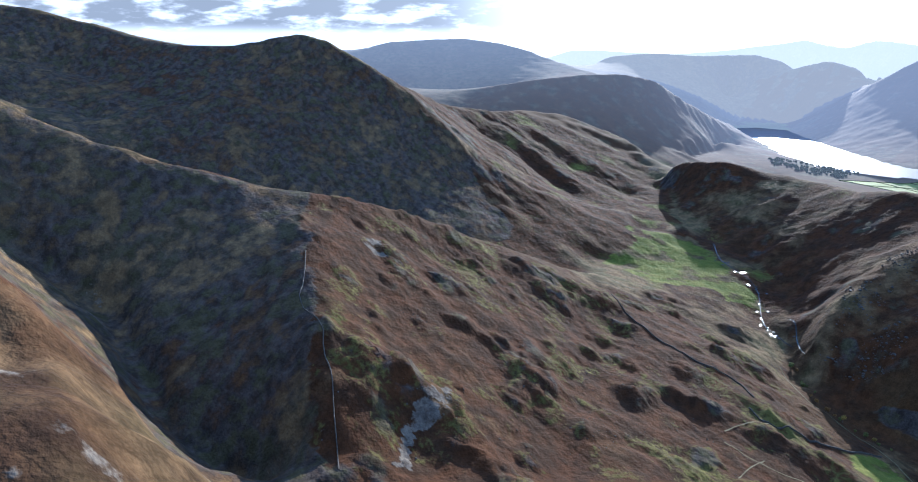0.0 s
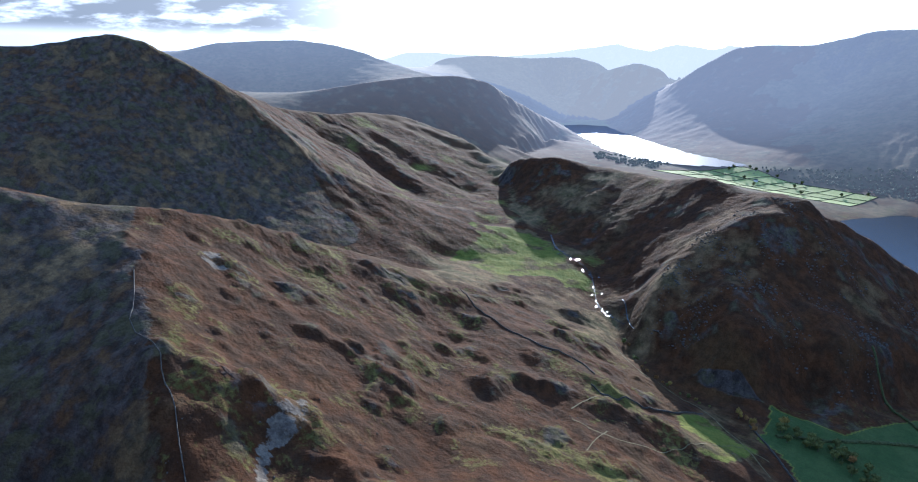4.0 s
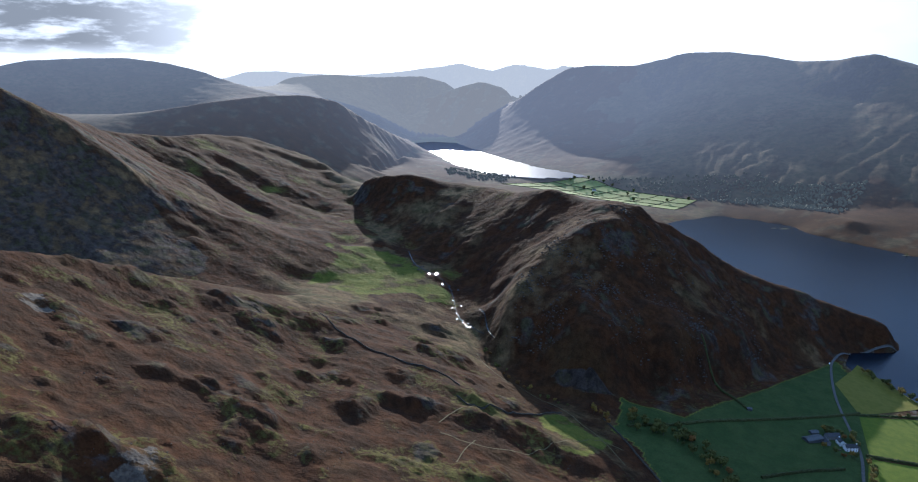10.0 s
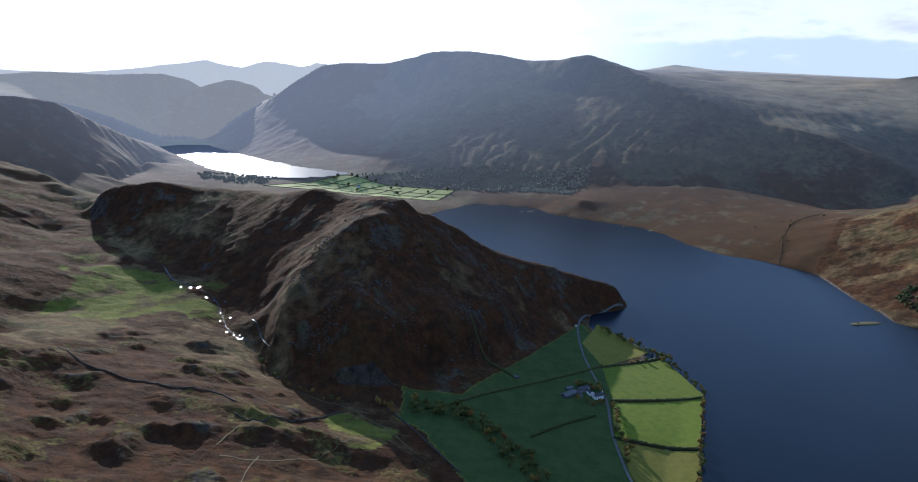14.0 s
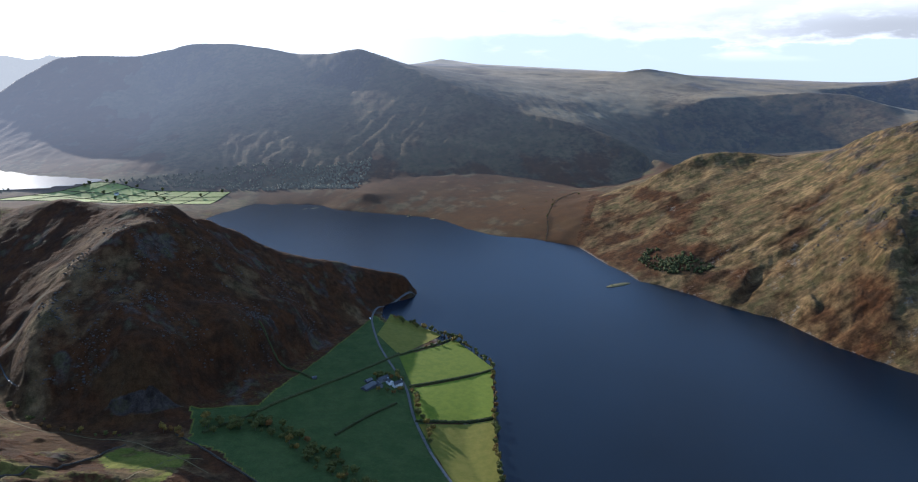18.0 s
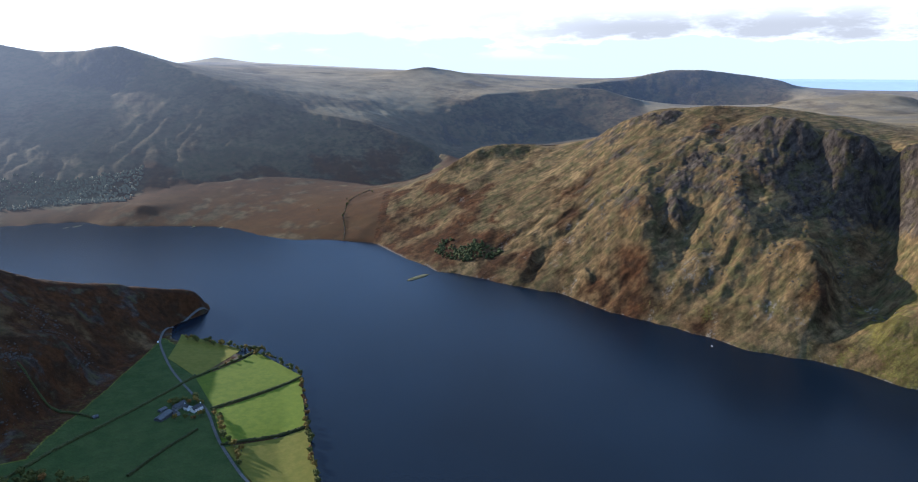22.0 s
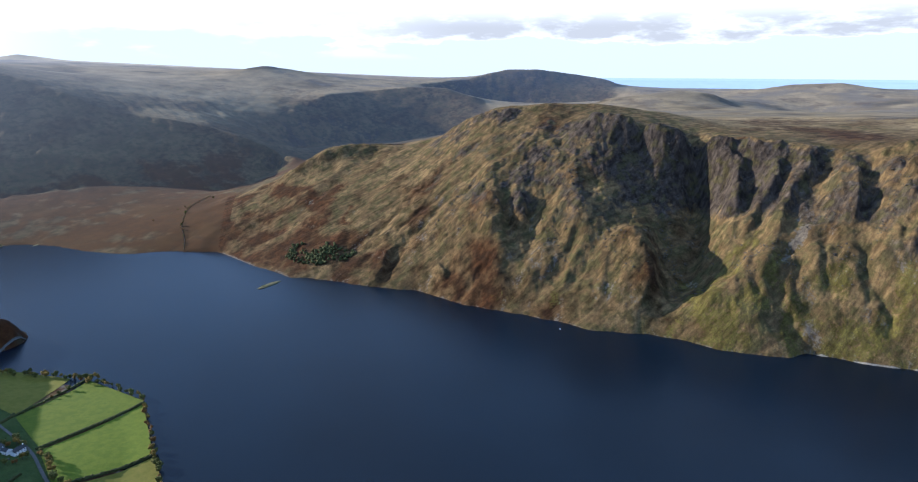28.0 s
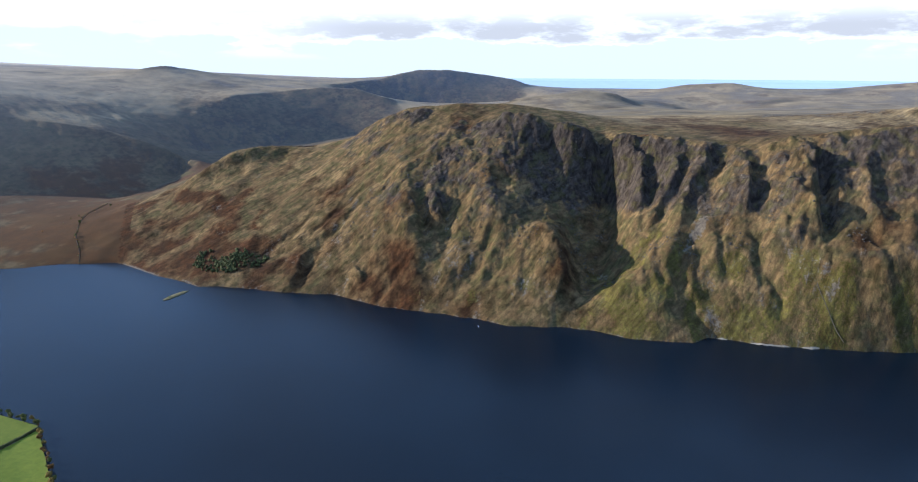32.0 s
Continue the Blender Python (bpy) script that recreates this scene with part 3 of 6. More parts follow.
RIBS["mell_fourth"] = ([(-1332, -286), (-1294, -263), (-1253, -252), (-1222, -253)], 20, 60, 14, 10)
RIBS["mell_north_edge"] = ([(-1355, -185), (-1322, -166), (-1278, -155), (-1231, -137), (-1200, -115)], 38, 90, 14, 16)
RIBS["mell_far_rib"] = ([(-1378, -77), (-1339, -81), (-1280, -58), (-1251, -27)], 14, 25, 12, 4)
RIBS["mell_step"] = ([(-1031, -872), (-1000, -838), (-965, -800)], 12, 50, 10, 4)
RIBS["mell_crag_step"] = ([(-1050, -824), (-1028, -795), (-1010, -768)], 15, 40, 11, 6)
RIBS["mell_low_step"] = ([(-878, -1041), (-832, -1017), (-796, -996)], 8, 40, 10, 5)
RIBS["mell_low_knob"] = ([(-885, -897), (-862, -861)], 7, 30, 10, 3)
RIBS["breast_upper"] = ([(1136, -800), (1175, -917), (1093, -924), (995, -899), (911, -883)], 4.88, 80, 36, 1.5)
RIBS["breast_middle"] = ([(1330, -1020), (1248, -1061), (1136, -1052), (1010, -1031), (852, -1016)], 5.62, 80, 36, 1.5)
RIBS["breast_lower"] = ([(1247, -1126), (1117, -1148), (1021, -1168), (891, -1162), (754, -1095)], 5.25, 80, 36, 1.5)
RIBS["breast_edge"] = ([(1272, -1316), (1090, -1410), (931, -1311), (760, -1159)], 5.25, 90, 36, 1.5)
RIBS["knoll_long"] = ([(553, -489), (547, -543), (497, -570)], 6.82, 60, 14, 1.6)
RIBS["knoll_scarp"] = ([(379, -346), (356, -352), (342, -379)], 4.96, 40, 10, 1.2)
RIBS["knoll_pair"] = ([(329, -447), (323, -488), (274, -520)], 4.34, 35, 9, 1.2)
RIBS["knoll_low"] = ([(513, -702), (503, -746), (477, -770)], 3.72, 40, 9, 1.2)
RIBS["knoll_gate"] = ([(271, -569), (239, -573), (226, -610)], 3.1, 40, 8, 1.6)
RIBS["knoll_end"] = ([(427, -754), (393, -780)], 3.72, 30, 9, 1.2)
RIBS["scale_shoulder"] = ([(-954, -1555), (-1043, -1496), (-1108, -1456), (-1170, -1407), (-1181, -1322)], 7, 50, 32, 8)
RIBS["near_brow"] = ([(196, 4), (190, -2), (185, -8), (179, -14), (174, -18), (164, -20), (148, -24), (138, -24)], 3.5, 9, 60, 0)
# gullies worn into the fell sides: line, depth, half width
CUTS = {}
CUTS["mell_run_upper"] = ([(-1260, -895), (-1150, -929), (-1065, -979), (-993, -1039), (-905, -1062)], 6, 9)
CUTS["mell_run_long"] = ([(-1225, -790), (-1124, -891), (-1047, -945), (-990, -999), (-918, -1018), (-867, -1011), (-809, -986)], 7, 9)
CUTS["mell_run_left"] = ([(-1205, -1010), (-1122, -1049), (-1006, -1092), (-911, -1108), (-856, -1124)], 4, 9)
CUTS["mell_run_foot"] = ([(-933, -796), (-884, -799), (-843, -807)], 5, 8)
CUTS["mell_ghyll"] = ([(-1194, -319), (-1137, -324), (-1103, -323), (-1070, -283), (-1063, -250)], 12, 13)
CUTS["mell_ghyll_north"] = ([(-1214, -232), (-1170, -209), (-1145, -170), (-1139, -155), (-1114, -158)], 12, 12)
CUTS["mell_recess_run"] = ([(-1189, -452), (-1140, -447), (-1042, -424)], 8, 10)
CUTS["mell_run_a"] = ([(-1175, -383), (-1090, -354), (-1067, -317), (-1042, -285)], 7, 9)
CUTS["mell_run_b"] = ([(-1214, -288), (-1156, -262), (-1125, -235)], 6, 9)
CUTS["mell_run_c"] = ([(-1172, -403), (-1100, -389), (-1049, -344)], 5, 8)
CUTS["mell_run_d"] = ([(-1068, -739), (-1036, -673), (-980, -667), (-934, -643)], 5, 8)
CUTS["mell_run_e"] = ([(-1299, -85), (-1241, -51), (-1200, -7), (-1206, 24)], 6, 9)
# walls, tracks, field corners and ground cover: east, north
PLACES = {}
PLACES["road"] = [(-133, -646), (-129, -690), (-128, -734), (-134, -806), (-128, -855), (-120, -912), (-115, -971), (-117, -1051), (-121, -1103), (-146, -1153), (-184, -1183), (-223, -1205)]
PLACES["hedge_a"] = [(-138, -808), (-274, -849)]
PLACES["hedge_b"] = [(-128, -711), (-234, -715)]
PLACES["hedge_0"] = [(-127, -909), (-246, -980)]
PLACES["wall_long"] = [(117, -695), (75, -731), (22, -780), (-43, -836), (-112, -895), (-142, -922)]
PLACES["wall_l2"] = [(60, -895), (30, -880), (-9, -835)]
PLACES["wall_l3"] = [(-28, -686), (-67, -726), (-112, -760)]
PLACES["shore_trees"] = [(-165, -1088), (-225, -1003), (-267, -919), (-279, -851), (-263, -801), (-237, -717), (-228, -683), (-213, -638)]
PLACES["stream"] = [(603, -1026), (560, -973), (535, -961), (485, -948), (459, -925), (410, -843), (381, -835), (353, -820), (354, -808)]
PLACES["beck_low"] = [(384, -869), (367, -852), (346, -815)]
PLACES["walla"] = [(503, -628), (463, -600), (430, -590), (401, -586), (380, -591), (333, -590), (310, -605), (281, -583)]
PLACES["wallb"] = [(274, -562), (249, -552), (231, -589), (211, -628), (189, -669)]
PLACES["patha"] = [(253, -483), (219, -488), (187, -528), (170, -565)]
PLACES["pathb"] = [(339, -758), (292, -710), (252, -701), (207, -692), (142, -647), (102, -612)]
PLACES["patch"] = [(170, -565), (153, -616), (124, -653), (136, -577)]
PLACES["wallc"] = [(145, -695), (111, -661), (78, -623), (49, -590)]
PLACES["green"] = [(652, -774), (671, -894), (724, -932), (650, -1017), (590, -993), (502, -933), (457, -923), (435, -889), (475, -843), (506, -860), (569, -786)]
PLACES["screea"] = [(335, -216), (341, -235), (337, -256), (318, -236), (318, -209), (310, -195), (294, -180), (294, -169), (309, -179), (322, -198)]
PLACES["screeb"] = [(558, -305), (559, -322), (527, -312), (524, -298)]
PLACES["crag_mell"] = [(-1008, -872), (-1170, -886), (-1298, -861), (-1267, -731), (-1408, -654), (-1324, -533), (-1345, -379), (-1247, -433), (-1174, -435), (-1156, -578), (-1117, -583), (-1027, -650), (-1011, -752), (-963, -789)]
PLACES["scree_m1"] = [(-974, -603), (-998, -544), (-996, -497), (-965, -511), (-955, -577)]
PLACES["scree_m2"] = [(-1142, -325), (-1209, -316), (-1195, -301), (-1143, -314)]
PLACES["scree_m3"] = [(-1175, -111), (-1175, -77), (-1166, -52), (-1157, -86)]
PLACES["woods"] = [(-24, -2492), (-218, -2458), (-308, -2467), (-200, -2225), (-12, -2336)]
PLACES["nose_wall"] = [(516, -221), (473, -200), (450, -183), (402, -182), (386, -173), (362, -168), (340, -157), (321, -149), (299, -139)]
PLACES["scree_m4"] = [(-1217, -316), (-1199, -302), (-1137, -322), (-1119, -331), (-1182, -329)]
PLACES["scree_m5"] = [(-1173, -148), (-1188, -89), (-1171, -75), (-1152, -121)]
PLACES["scree_m6"] = [(-972, -739), (-1015, -700), (-989, -674), (-947, -677), (-935, -709)]
PLACES["green_scale"] = [(-1037, -1318), (-1123, -1353), (-1181, -1342), (-1174, -1292), (-1099, -1267), (-1037, -1276)]
PLACES["green_shade"] = [(-988, -1196), (-1063, -1194), (-1087, -1114), (-1043, -1090), (-992, -1117), (-973, -1158)]
PLACES["green_mell"] = [(-1036, -464), (-1080, -416), (-1106, -277), (-1099, -175), (-1124, -91), (-986, -332), (-963, -461), (-967, -480)]
PLACES["brack_knott"] = [(-746, -1718), (-909, -1571), (-964, -1349), (-872, -1111), (-775, -1072), (-710, -1189), (-704, -1420)]
PLACES["brack_moor"] = [(-138, -2097), (-421, -2328), (-966, -2094), (-876, -1663), (-705, -1293), (-636, -1542), (-450, -1776)]
PLACES["field1"] = [(-158, -1115), (-228, -997), (-142, -918), (-119, -1005)]
PLACES["field2"] = [(-141, -912), (-245, -972), (-276, -854), (-142, -815)]
PLACES["field3"] = [(-140, -803), (-272, -845), (-234, -720), (-130, -713)]
PLACES["field4"] = [(-131, -705), (-232, -711), (-196, -560), (-148, -560)]
PLACES["shaded_fields"] = [(-130, -1107), (-160, -1000), (-165, -933), (-149, -817), (-135, -654), (-152, -520), (0, -510), (40, -569), (73, -623), (99, -659), (128, -676), (136, -762), (70, -819), (-12, -936), (-98, -1067)]
PLACES["green_path"] = [(205, -633), (187, -662), (140, -640), (123, -651), (136, -577), (169, -563)]
PLACES["boat"] = [(-877, -591)]
PLACES["islet"] = [(-338, -1918), (-443, -1866)]
PLACES["scrub"] = [(-747, -1256), (-784, -1282), (-819, -1228), (-825, -1147), (-844, -1107), (-809, -1107), (-756, -1162), (-737, -1223)]
PLACES["farpast"] = [(895, -2216), (666, -2463), (217, -2368), (273, -2229)]
PLACES["woods2"] = [(203, -2387), (28, -2330), (-77, -2455), (36, -2570), (292, -2578), (500, -2533), (609, -2484), (389, -2437)]
PLACES["woods3"] = [(1259, -2445), (1108, -2418), (888, -2380), (909, -2249), (1000, -2237), (1142, -2269)]
PLACES["farhouse"] = [(578, -2350)]
PLACES["wall_mell"] = [(-1143, -60), (-1145, -76), (-1156, -99), (-1165, -112)]
PLACES["wall_moor"] = [(-636, -1539), (-662, -1586), (-682, -1649), (-724, -1723), (-782, -1803), (-861, -1841)]
FELL_LINES["grasmoor_flank"] = [(105, 5, 380), (0, 0, 335), (-120, 0, 230), (-230, 0, 120), (-380, 0, 6)]
FELL_LINES["grasmoor_back"] = [(190, -2, 393), (420, 120, 470), (900, 420, 620), (1500, 420, 640), (2000, -110, 563)]
FELL_LINES["under_eye"] = [(0, -140, 240), (60, -250, 190), (0, -380, 90), (-60, -520, 30)]
FELL_LINES["north_rim"] = [(3900, 1500, 380), (1500, 1500, 420), (300, 1500, 200), (-300, 1500, 20)]
FELL_LINES["north_west"] = [(-4950, 1500, 330), (-2600, 1500, 300), (-1700, 1500, 60), (-1450, 1500, 10)]
FELL_LINES["far_rim"] = [(-4900, 1500, 290), (-4900, -600, 290), (-4500, -2000, 290), (-4000, -2700, 300)]
FELL_LINES["south_rim"] = [(-868, -4900, 440), (700, -4900, 440), (1900, -4940, 300), (3900, -4900, 300), (3900, -2500, 470), (3900, 0, 520)]
NORTH_END = [(-215, -600), (-240, -500), (-300, -380), (-350, -200), (-400, 0), (-450, 300), (-500, 900), (-520, 1500),
             (-1400, 1500), (-1420, 900), (-1330, 300)]


# ---------------------------------------------------------------- land form
LATTICE = np.random.default_rng(7).permutation(4096).astype(np.int32)
GRAD_X = np.cos(np.arange(4096) * (2 * math.pi * 0.618034)).astype(np.float32)
GRAD_Y = np.sin(np.arange(4096) * (2 * math.pi * 0.618034)).astype(np.float32)


def noise2(x, y, seed=0):
    """Gradient noise on arrays, about -1 to 1."""
    fx, fy = np.floor(x), np.floor(y)
    xi, yi = fx.astype(np.int32), fy.astype(np.int32)
    xf, yf = (x - fx).astype(np.float32), (y - fy).astype(np.float32)
    u, v = xf * xf * (3 - 2 * xf), yf * yf * (3 - 2 * yf)

    def corner(i, j):
        g = LATTICE[(LATTICE[(xi + (i + seed * 131)) & 4095] + yi + j) & 4095]
        return GRAD_X[g] * (xf - i) + GRAD_Y[g] * (yf - j)

    a, c = corner(0, 0), corner(0, 1)
    a += (corner(1, 0) - a) * u
    c += (corner(1, 1) - c) * u
    return 1.5 * (a + (c - a) * v)


def fbm(x, y, size, octaves, seed=0, gain=0.5):
    total, amp = 0.0, 1.0
    for o in range(octaves):
        total = total + amp * noise2(x / size, y / size, seed + o * 17)
        size, amp = size / 2.03, amp * gain
    return total


def ridged(x, y, size, octaves, seed=0):
    total, amp = 0.0, 1.0
    for o in range(octaves):
        total = total + amp * (1 - 2 * np.abs(noise2(x / size, y / size, seed + o * 13)))
        size, amp = size / 2.1, amp * 0.5
    return total


def inside(x, y, loop):
    """Which of the points lie in the closed loop."""
    hit = np.zeros(x.shape, bool)
    for (x0, y0), (x1, y1) in zip(loop, loop[1:] + loop[:1]):
        if y0 != y1:
            hit ^= ((y0 > y) != (y1 > y)) & (x < (x1 - x0) * (y - y0) / (y1 - y0) + x0)
    return hit


def bilinear(grid, gx, gy, x, y):
    step = gx[1] - gx[0]
    fx, fy = np.clip((x - gx[0]) / step, 0, len(gx) - 1.001), np.clip((y - gy[0]) / step, 0, len(gy) - 1.001)
    i, j = fx.astype(int), fy.astype(int)
    u, v = fx - i, fy - j
    return (grid[j, i] * (1 - u) + grid[j, i + 1] * u) * (1 - v) + (grid[j + 1, i] * (1 - u) + grid[j + 1, i + 1] * u) * v


def blur(a, n=1):
    for _ in range(n):
        p = np.pad(a, 1, mode="edge")
        a = (p[:-2, 1:-1] + p[2:, 1:-1] + p[1:-1, :-2] + p[1:-1, 2:] + 4 * p[1:-1, 1:-1]) / 8
    return a


WEST, EAST, SOUTH, NORTH, CELL = -4950, 3900, -4950, 1500, 15
xy2 = lambda name: [(p[0], p[1]) for p in FELL_LINES[name]]
CRUMMOCK = xy2("east_shore") + NORTH_END + xy2("west_shore")[::-1] + xy2("head_shore")[1:]
BUTTERMERE = xy2("buttermere_shore")[:-1]


def land_form():
    """Heights on a regular grid: a sheet stretched between the crest, valley and shore lines, then cut by running water."""
    levels = [240, 120, 60, 30, 15]
    h = None
    for cell in levels:
        gx, gy = np.arange(WEST, EAST + 1, cell, float), np.arange(SOUTH, NORTH + 1, cell, float)
        fixed, total = np.zeros((len(gy), len(gx))), np.zeros((len(gy), len(gx)))
        for line in FELL_LINES.values():
            for a, b in zip(line, line[1:]):
                n = max(2, int(math.dist(a[:2], b[:2]) / (cell * 0.5)))
                s = np.linspace(0, 1, n)
                i = np.rint((a[0] + (b[0] - a[0]) * s - WEST) / cell).astype(int)
                j = np.rint((a[1] + (b[1] - a[1]) * s - SOUTH) / cell).astype(int)
                ok = (i >= 0) & (j >= 0) & (i < len(gx)) & (j < len(gy))
                np.add.at(fixed, (j[ok], i[ok]), 1)
                np.add.at(total, (j[ok], i[ok]), (a[2] + (b[2] - a[2]) * s)[ok])
        X, Y = np.meshgrid(gx, gy)
        known = fixed > 0
        value = np.where(known, total / np.maximum(fixed, 1), 0)
        for loop, depth in ((CRUMMOCK, -14), (BUTTERMERE, 51)):
            wet = inside(X, Y, loop)
            known, value = known | wet, np.where(wet, depth, value)
        h = np.full(X.shape, 250.0) if h is None else bilinear(h, ox, oy, X, Y)
        h = np.where(known, value, h)
        for _ in range(120 if cell > 20 else 60):
            p = np.pad(h, 1, mode="edge")
            h = np.where(known, value, (p[:-2, 1:-1] + p[2:, 1:-1] + p[1:-1, :-2] + p[1:-1, 2:]) / 4)
        ox, oy = gx, gy
    wet = inside(X, Y, CRUMMOCK) | inside(X, Y, BUTTERMERE)
    h = np.where(wet, h, blur(h, 1))
    # broad unevenness, held back near the water and on the flats
    gyy, gxx = np.gradient(h, CELL)
    slope = blur(np.hypot(gxx, gyy), 4)
    lift = np.clip(slope * 2.2, 0, 1) * np.clip(h / 40, 0, 1) * np.clip(1.5 - np.hypot(X, Y) / 2800, 0.2, 1)
    h = h + lift * (6 * fbm(X, Y, 260, 3, 5) + 2.2 * ridged(X, Y, 120, 3, 31))
    # gullies: water runs down the steepest way and wears its bed
    for turn in range(2):
        rows, cols = h.shape
        best, target = np.zeros(h.shape), np.arange(h.size).reshape(h.shape)
        p = np.pad(h, 1, mode="edge")
        for dj in (-1, 0, 1):
            for di in (-1, 0, 1):
                if di or dj:
                    drop = (h - p[1 + dj:1 + dj + rows, 1 + di:1 + di + cols]) / math.hypot(di, dj)
                    better = drop > best
                    best = np.where(better, drop, best)
                    here = np.clip(np.arange(rows)[:, None] + dj, 0, rows - 1) * cols + np.clip(np.arange(cols)[None] + di, 0, cols - 1)
                    target = np.where(better, here, target)
        flow = [1.0] * h.size
        to = target.ravel().tolist()
        for k in np.argsort(-h.ravel(), kind="stable").tolist():
            if to[k] != k:
                flow[to[k]] += flow[k]
        flow = np.array(flow).reshape(h.shape)
        cut = np.minimum(np.log2(flow), 7) * np.clip(slope * 2.5 - 0.35, 0, 1) * np.clip(h / 60, 0, 1) * np.clip(1.8 - np.hypot(X, Y) / 2800, 0.25, 1)
        h = h - (1.6 if turn == 0 else 1.0) * blur(cut, 1)
    return gx, gy, h, blur(np.clip((np.log2(flow) - 2) / 5, 0, 1), 1)


GX, GY, LAND, RUN = land_form()


def axis(lo, hi, step, growth):
    out = [0.0]
    while out[-1] < hi:
        out.append(out[-1] + step + growth * abs(out[-1]))
    neg = [0.0]
    while neg[-1] > lo:
        neg.append(neg[-1] - step - growth * abs(neg[-1]))
    return np.array(neg[:0:-1] + out)


BREAST = [(1129, -663), (1083, -700), (836, -759), (680, -760), (660, -900), (690, -1060), (795, -1176), (933, -1299), (1204, -1443), (1310, -1354), (1320, -1229), (1263, -915), (1200, -776)]
KNOTT = [(330, -740), (60, -760), (-130, -1110), (-240, -1215), (-120, -1300), (120, -1150), (300, -1130), (900, -1300), (760, -1150), (420, -960)]
RIB = (-0.99, 0.12)


def patch(name, x, y, wobble=12):
    """1 inside the loop of that name, its edge torn by noise."""
    return inside(x + wobble * fbm(x, y, 40, 3, 91), y + wobble * fbm(x, y, 40, 3, 92), PLACES[name]).astype(float)


LAD = [(150, -110), (330, -110), (560, -200), (640, -290), (620, -480), (480, -720), (250, -700), (50, -560)]
GULLY_SIDE = [(150, -20), (290, -125), (400, -172), (515, -215), (640, -285), (690, -190), (850, -40), (700, 40), (300, 40)]
WHITELESS_BACK = [(1650, -90), (1553, -233), (1253, -553), (1129, -655), (924, -725), (770, -690), (706, -552), (900, -330), (1080, -25), (1500, 100)]


def beside(x, y, line):
    """Distance of points from a line: signed, positive on the side away from the sun; and how far along it they lie, 0 to 1."""
    best, side, along = np.full(x.shape, 1e9), np.ones(x.shape), np.zeros(x.shape)
    total = sum(math.dist(a, b) for a, b in zip(line, line[1:]))
    done = 0.0
    for (ax, ay), (bx, by) in zip(line, line[1:]):
        dx, dy = bx - ax, by - ay
        long = math.hypot(dx, dy) or 1.0
        u = np.clip(((x - ax) * dx + (y - ay) * dy) / long ** 2, 0, 1)
        d = np.hypot(x - ax - u * dx, y - ay - u * dy)
        nx, ny = -dy / long, dx / long
        if nx * SUN_WAY[0] + ny * SUN_WAY[1] > 0:
            nx, ny = -nx, -ny
        closer = d < best
        side = np.where(closer, np.sign((x - ax) * nx + (y - ay) * ny), side)
        along = np.where(closer, (done + u * long) / total, along)
        best = np.minimum(best, d)
        done += long
    return best * side, along


def carve(x, y, h):
    """Ribs raised and gullies cut into the fell sides, their edges broken by noise."""
    flat_x, flat_y, flat_h = x.ravel(), y.ravel(), h.reshape(-1)
    bare = np.zeros(flat_x.shape)

    def around(line, reach):
        xs, ys = [p[0] for p in line], [p[1] for p in line]
        return np.flatnonzero((flat_x > min(xs) - reach) & (flat_x < max(xs) + reach) & (flat_y > min(ys) - reach) & (flat_y < max(ys) + reach))

    for line, tall, sunny, shaded, hollow in RIBS.values():
        near = around(line, sunny * 1.5 + 3 * shaded)
        if not len(near):
            continue
        px, py = flat_x[near], flat_y[near]
        torn = min(7, 0.25 * sunny)
        s, u = beside(px + torn * fbm(px, py, 28, 3, 51), py + torn * fbm(px, py, 28, 3, 52), line)
        k = np.clip(np.where(s < 0, 1 + s / sunny, 1 - s / shaded), 0, 1)
        ends = np.clip(u / 0.15, 0.25, 1) * np.clip((1 - u) / 0.2, 0.1, 1) * np.clip(2.2 - np.abs(s) / max(sunny, shaded), 0, 1)
        bulk = tall * k * k * (3 - 2 * k) - hollow * np.exp(-((s - 1.7 * shaded) / shaded) ** 2)
        flat_h[near] += ends * bulk * (1 + 0.35 * fbm(px, py, 22, 3, 53))
        if 4 < tall < 7 or sunny < 50 and tall > 9:
            bare[near] = np.maximum(bare[near], ends * k * np.clip(1.1 + s / (0.5 * sunny), 0, 1))
    for line, deep, half in CUTS.values():
        near = around(line, half * 4)
        if not len(near):
            continue
        px, py = flat_x[near], flat_y[near]
        s, u = beside(px + 9 * fbm(px, py, 34, 3, 54), py + 9 * fbm(px, py, 34, 3, 55), line)
        flat_h[near] -= deep * np.exp(-(s / half) ** 2) * np.clip(u / 0.15, 0.1, 1) * np.clip((1 - u) / 0.12, 0.2, 1)
    return h, bare.reshape(x.shape)


def smooth_land(x, y):
    """The land's height without its finest relief, softened over a cell."""
    return sum(bilinear(LAND, GX, GY, x + dx, y + dy) for dx, dy in ((-5, -5), (5, -5), (-5, 5), (5, 5))) / 4


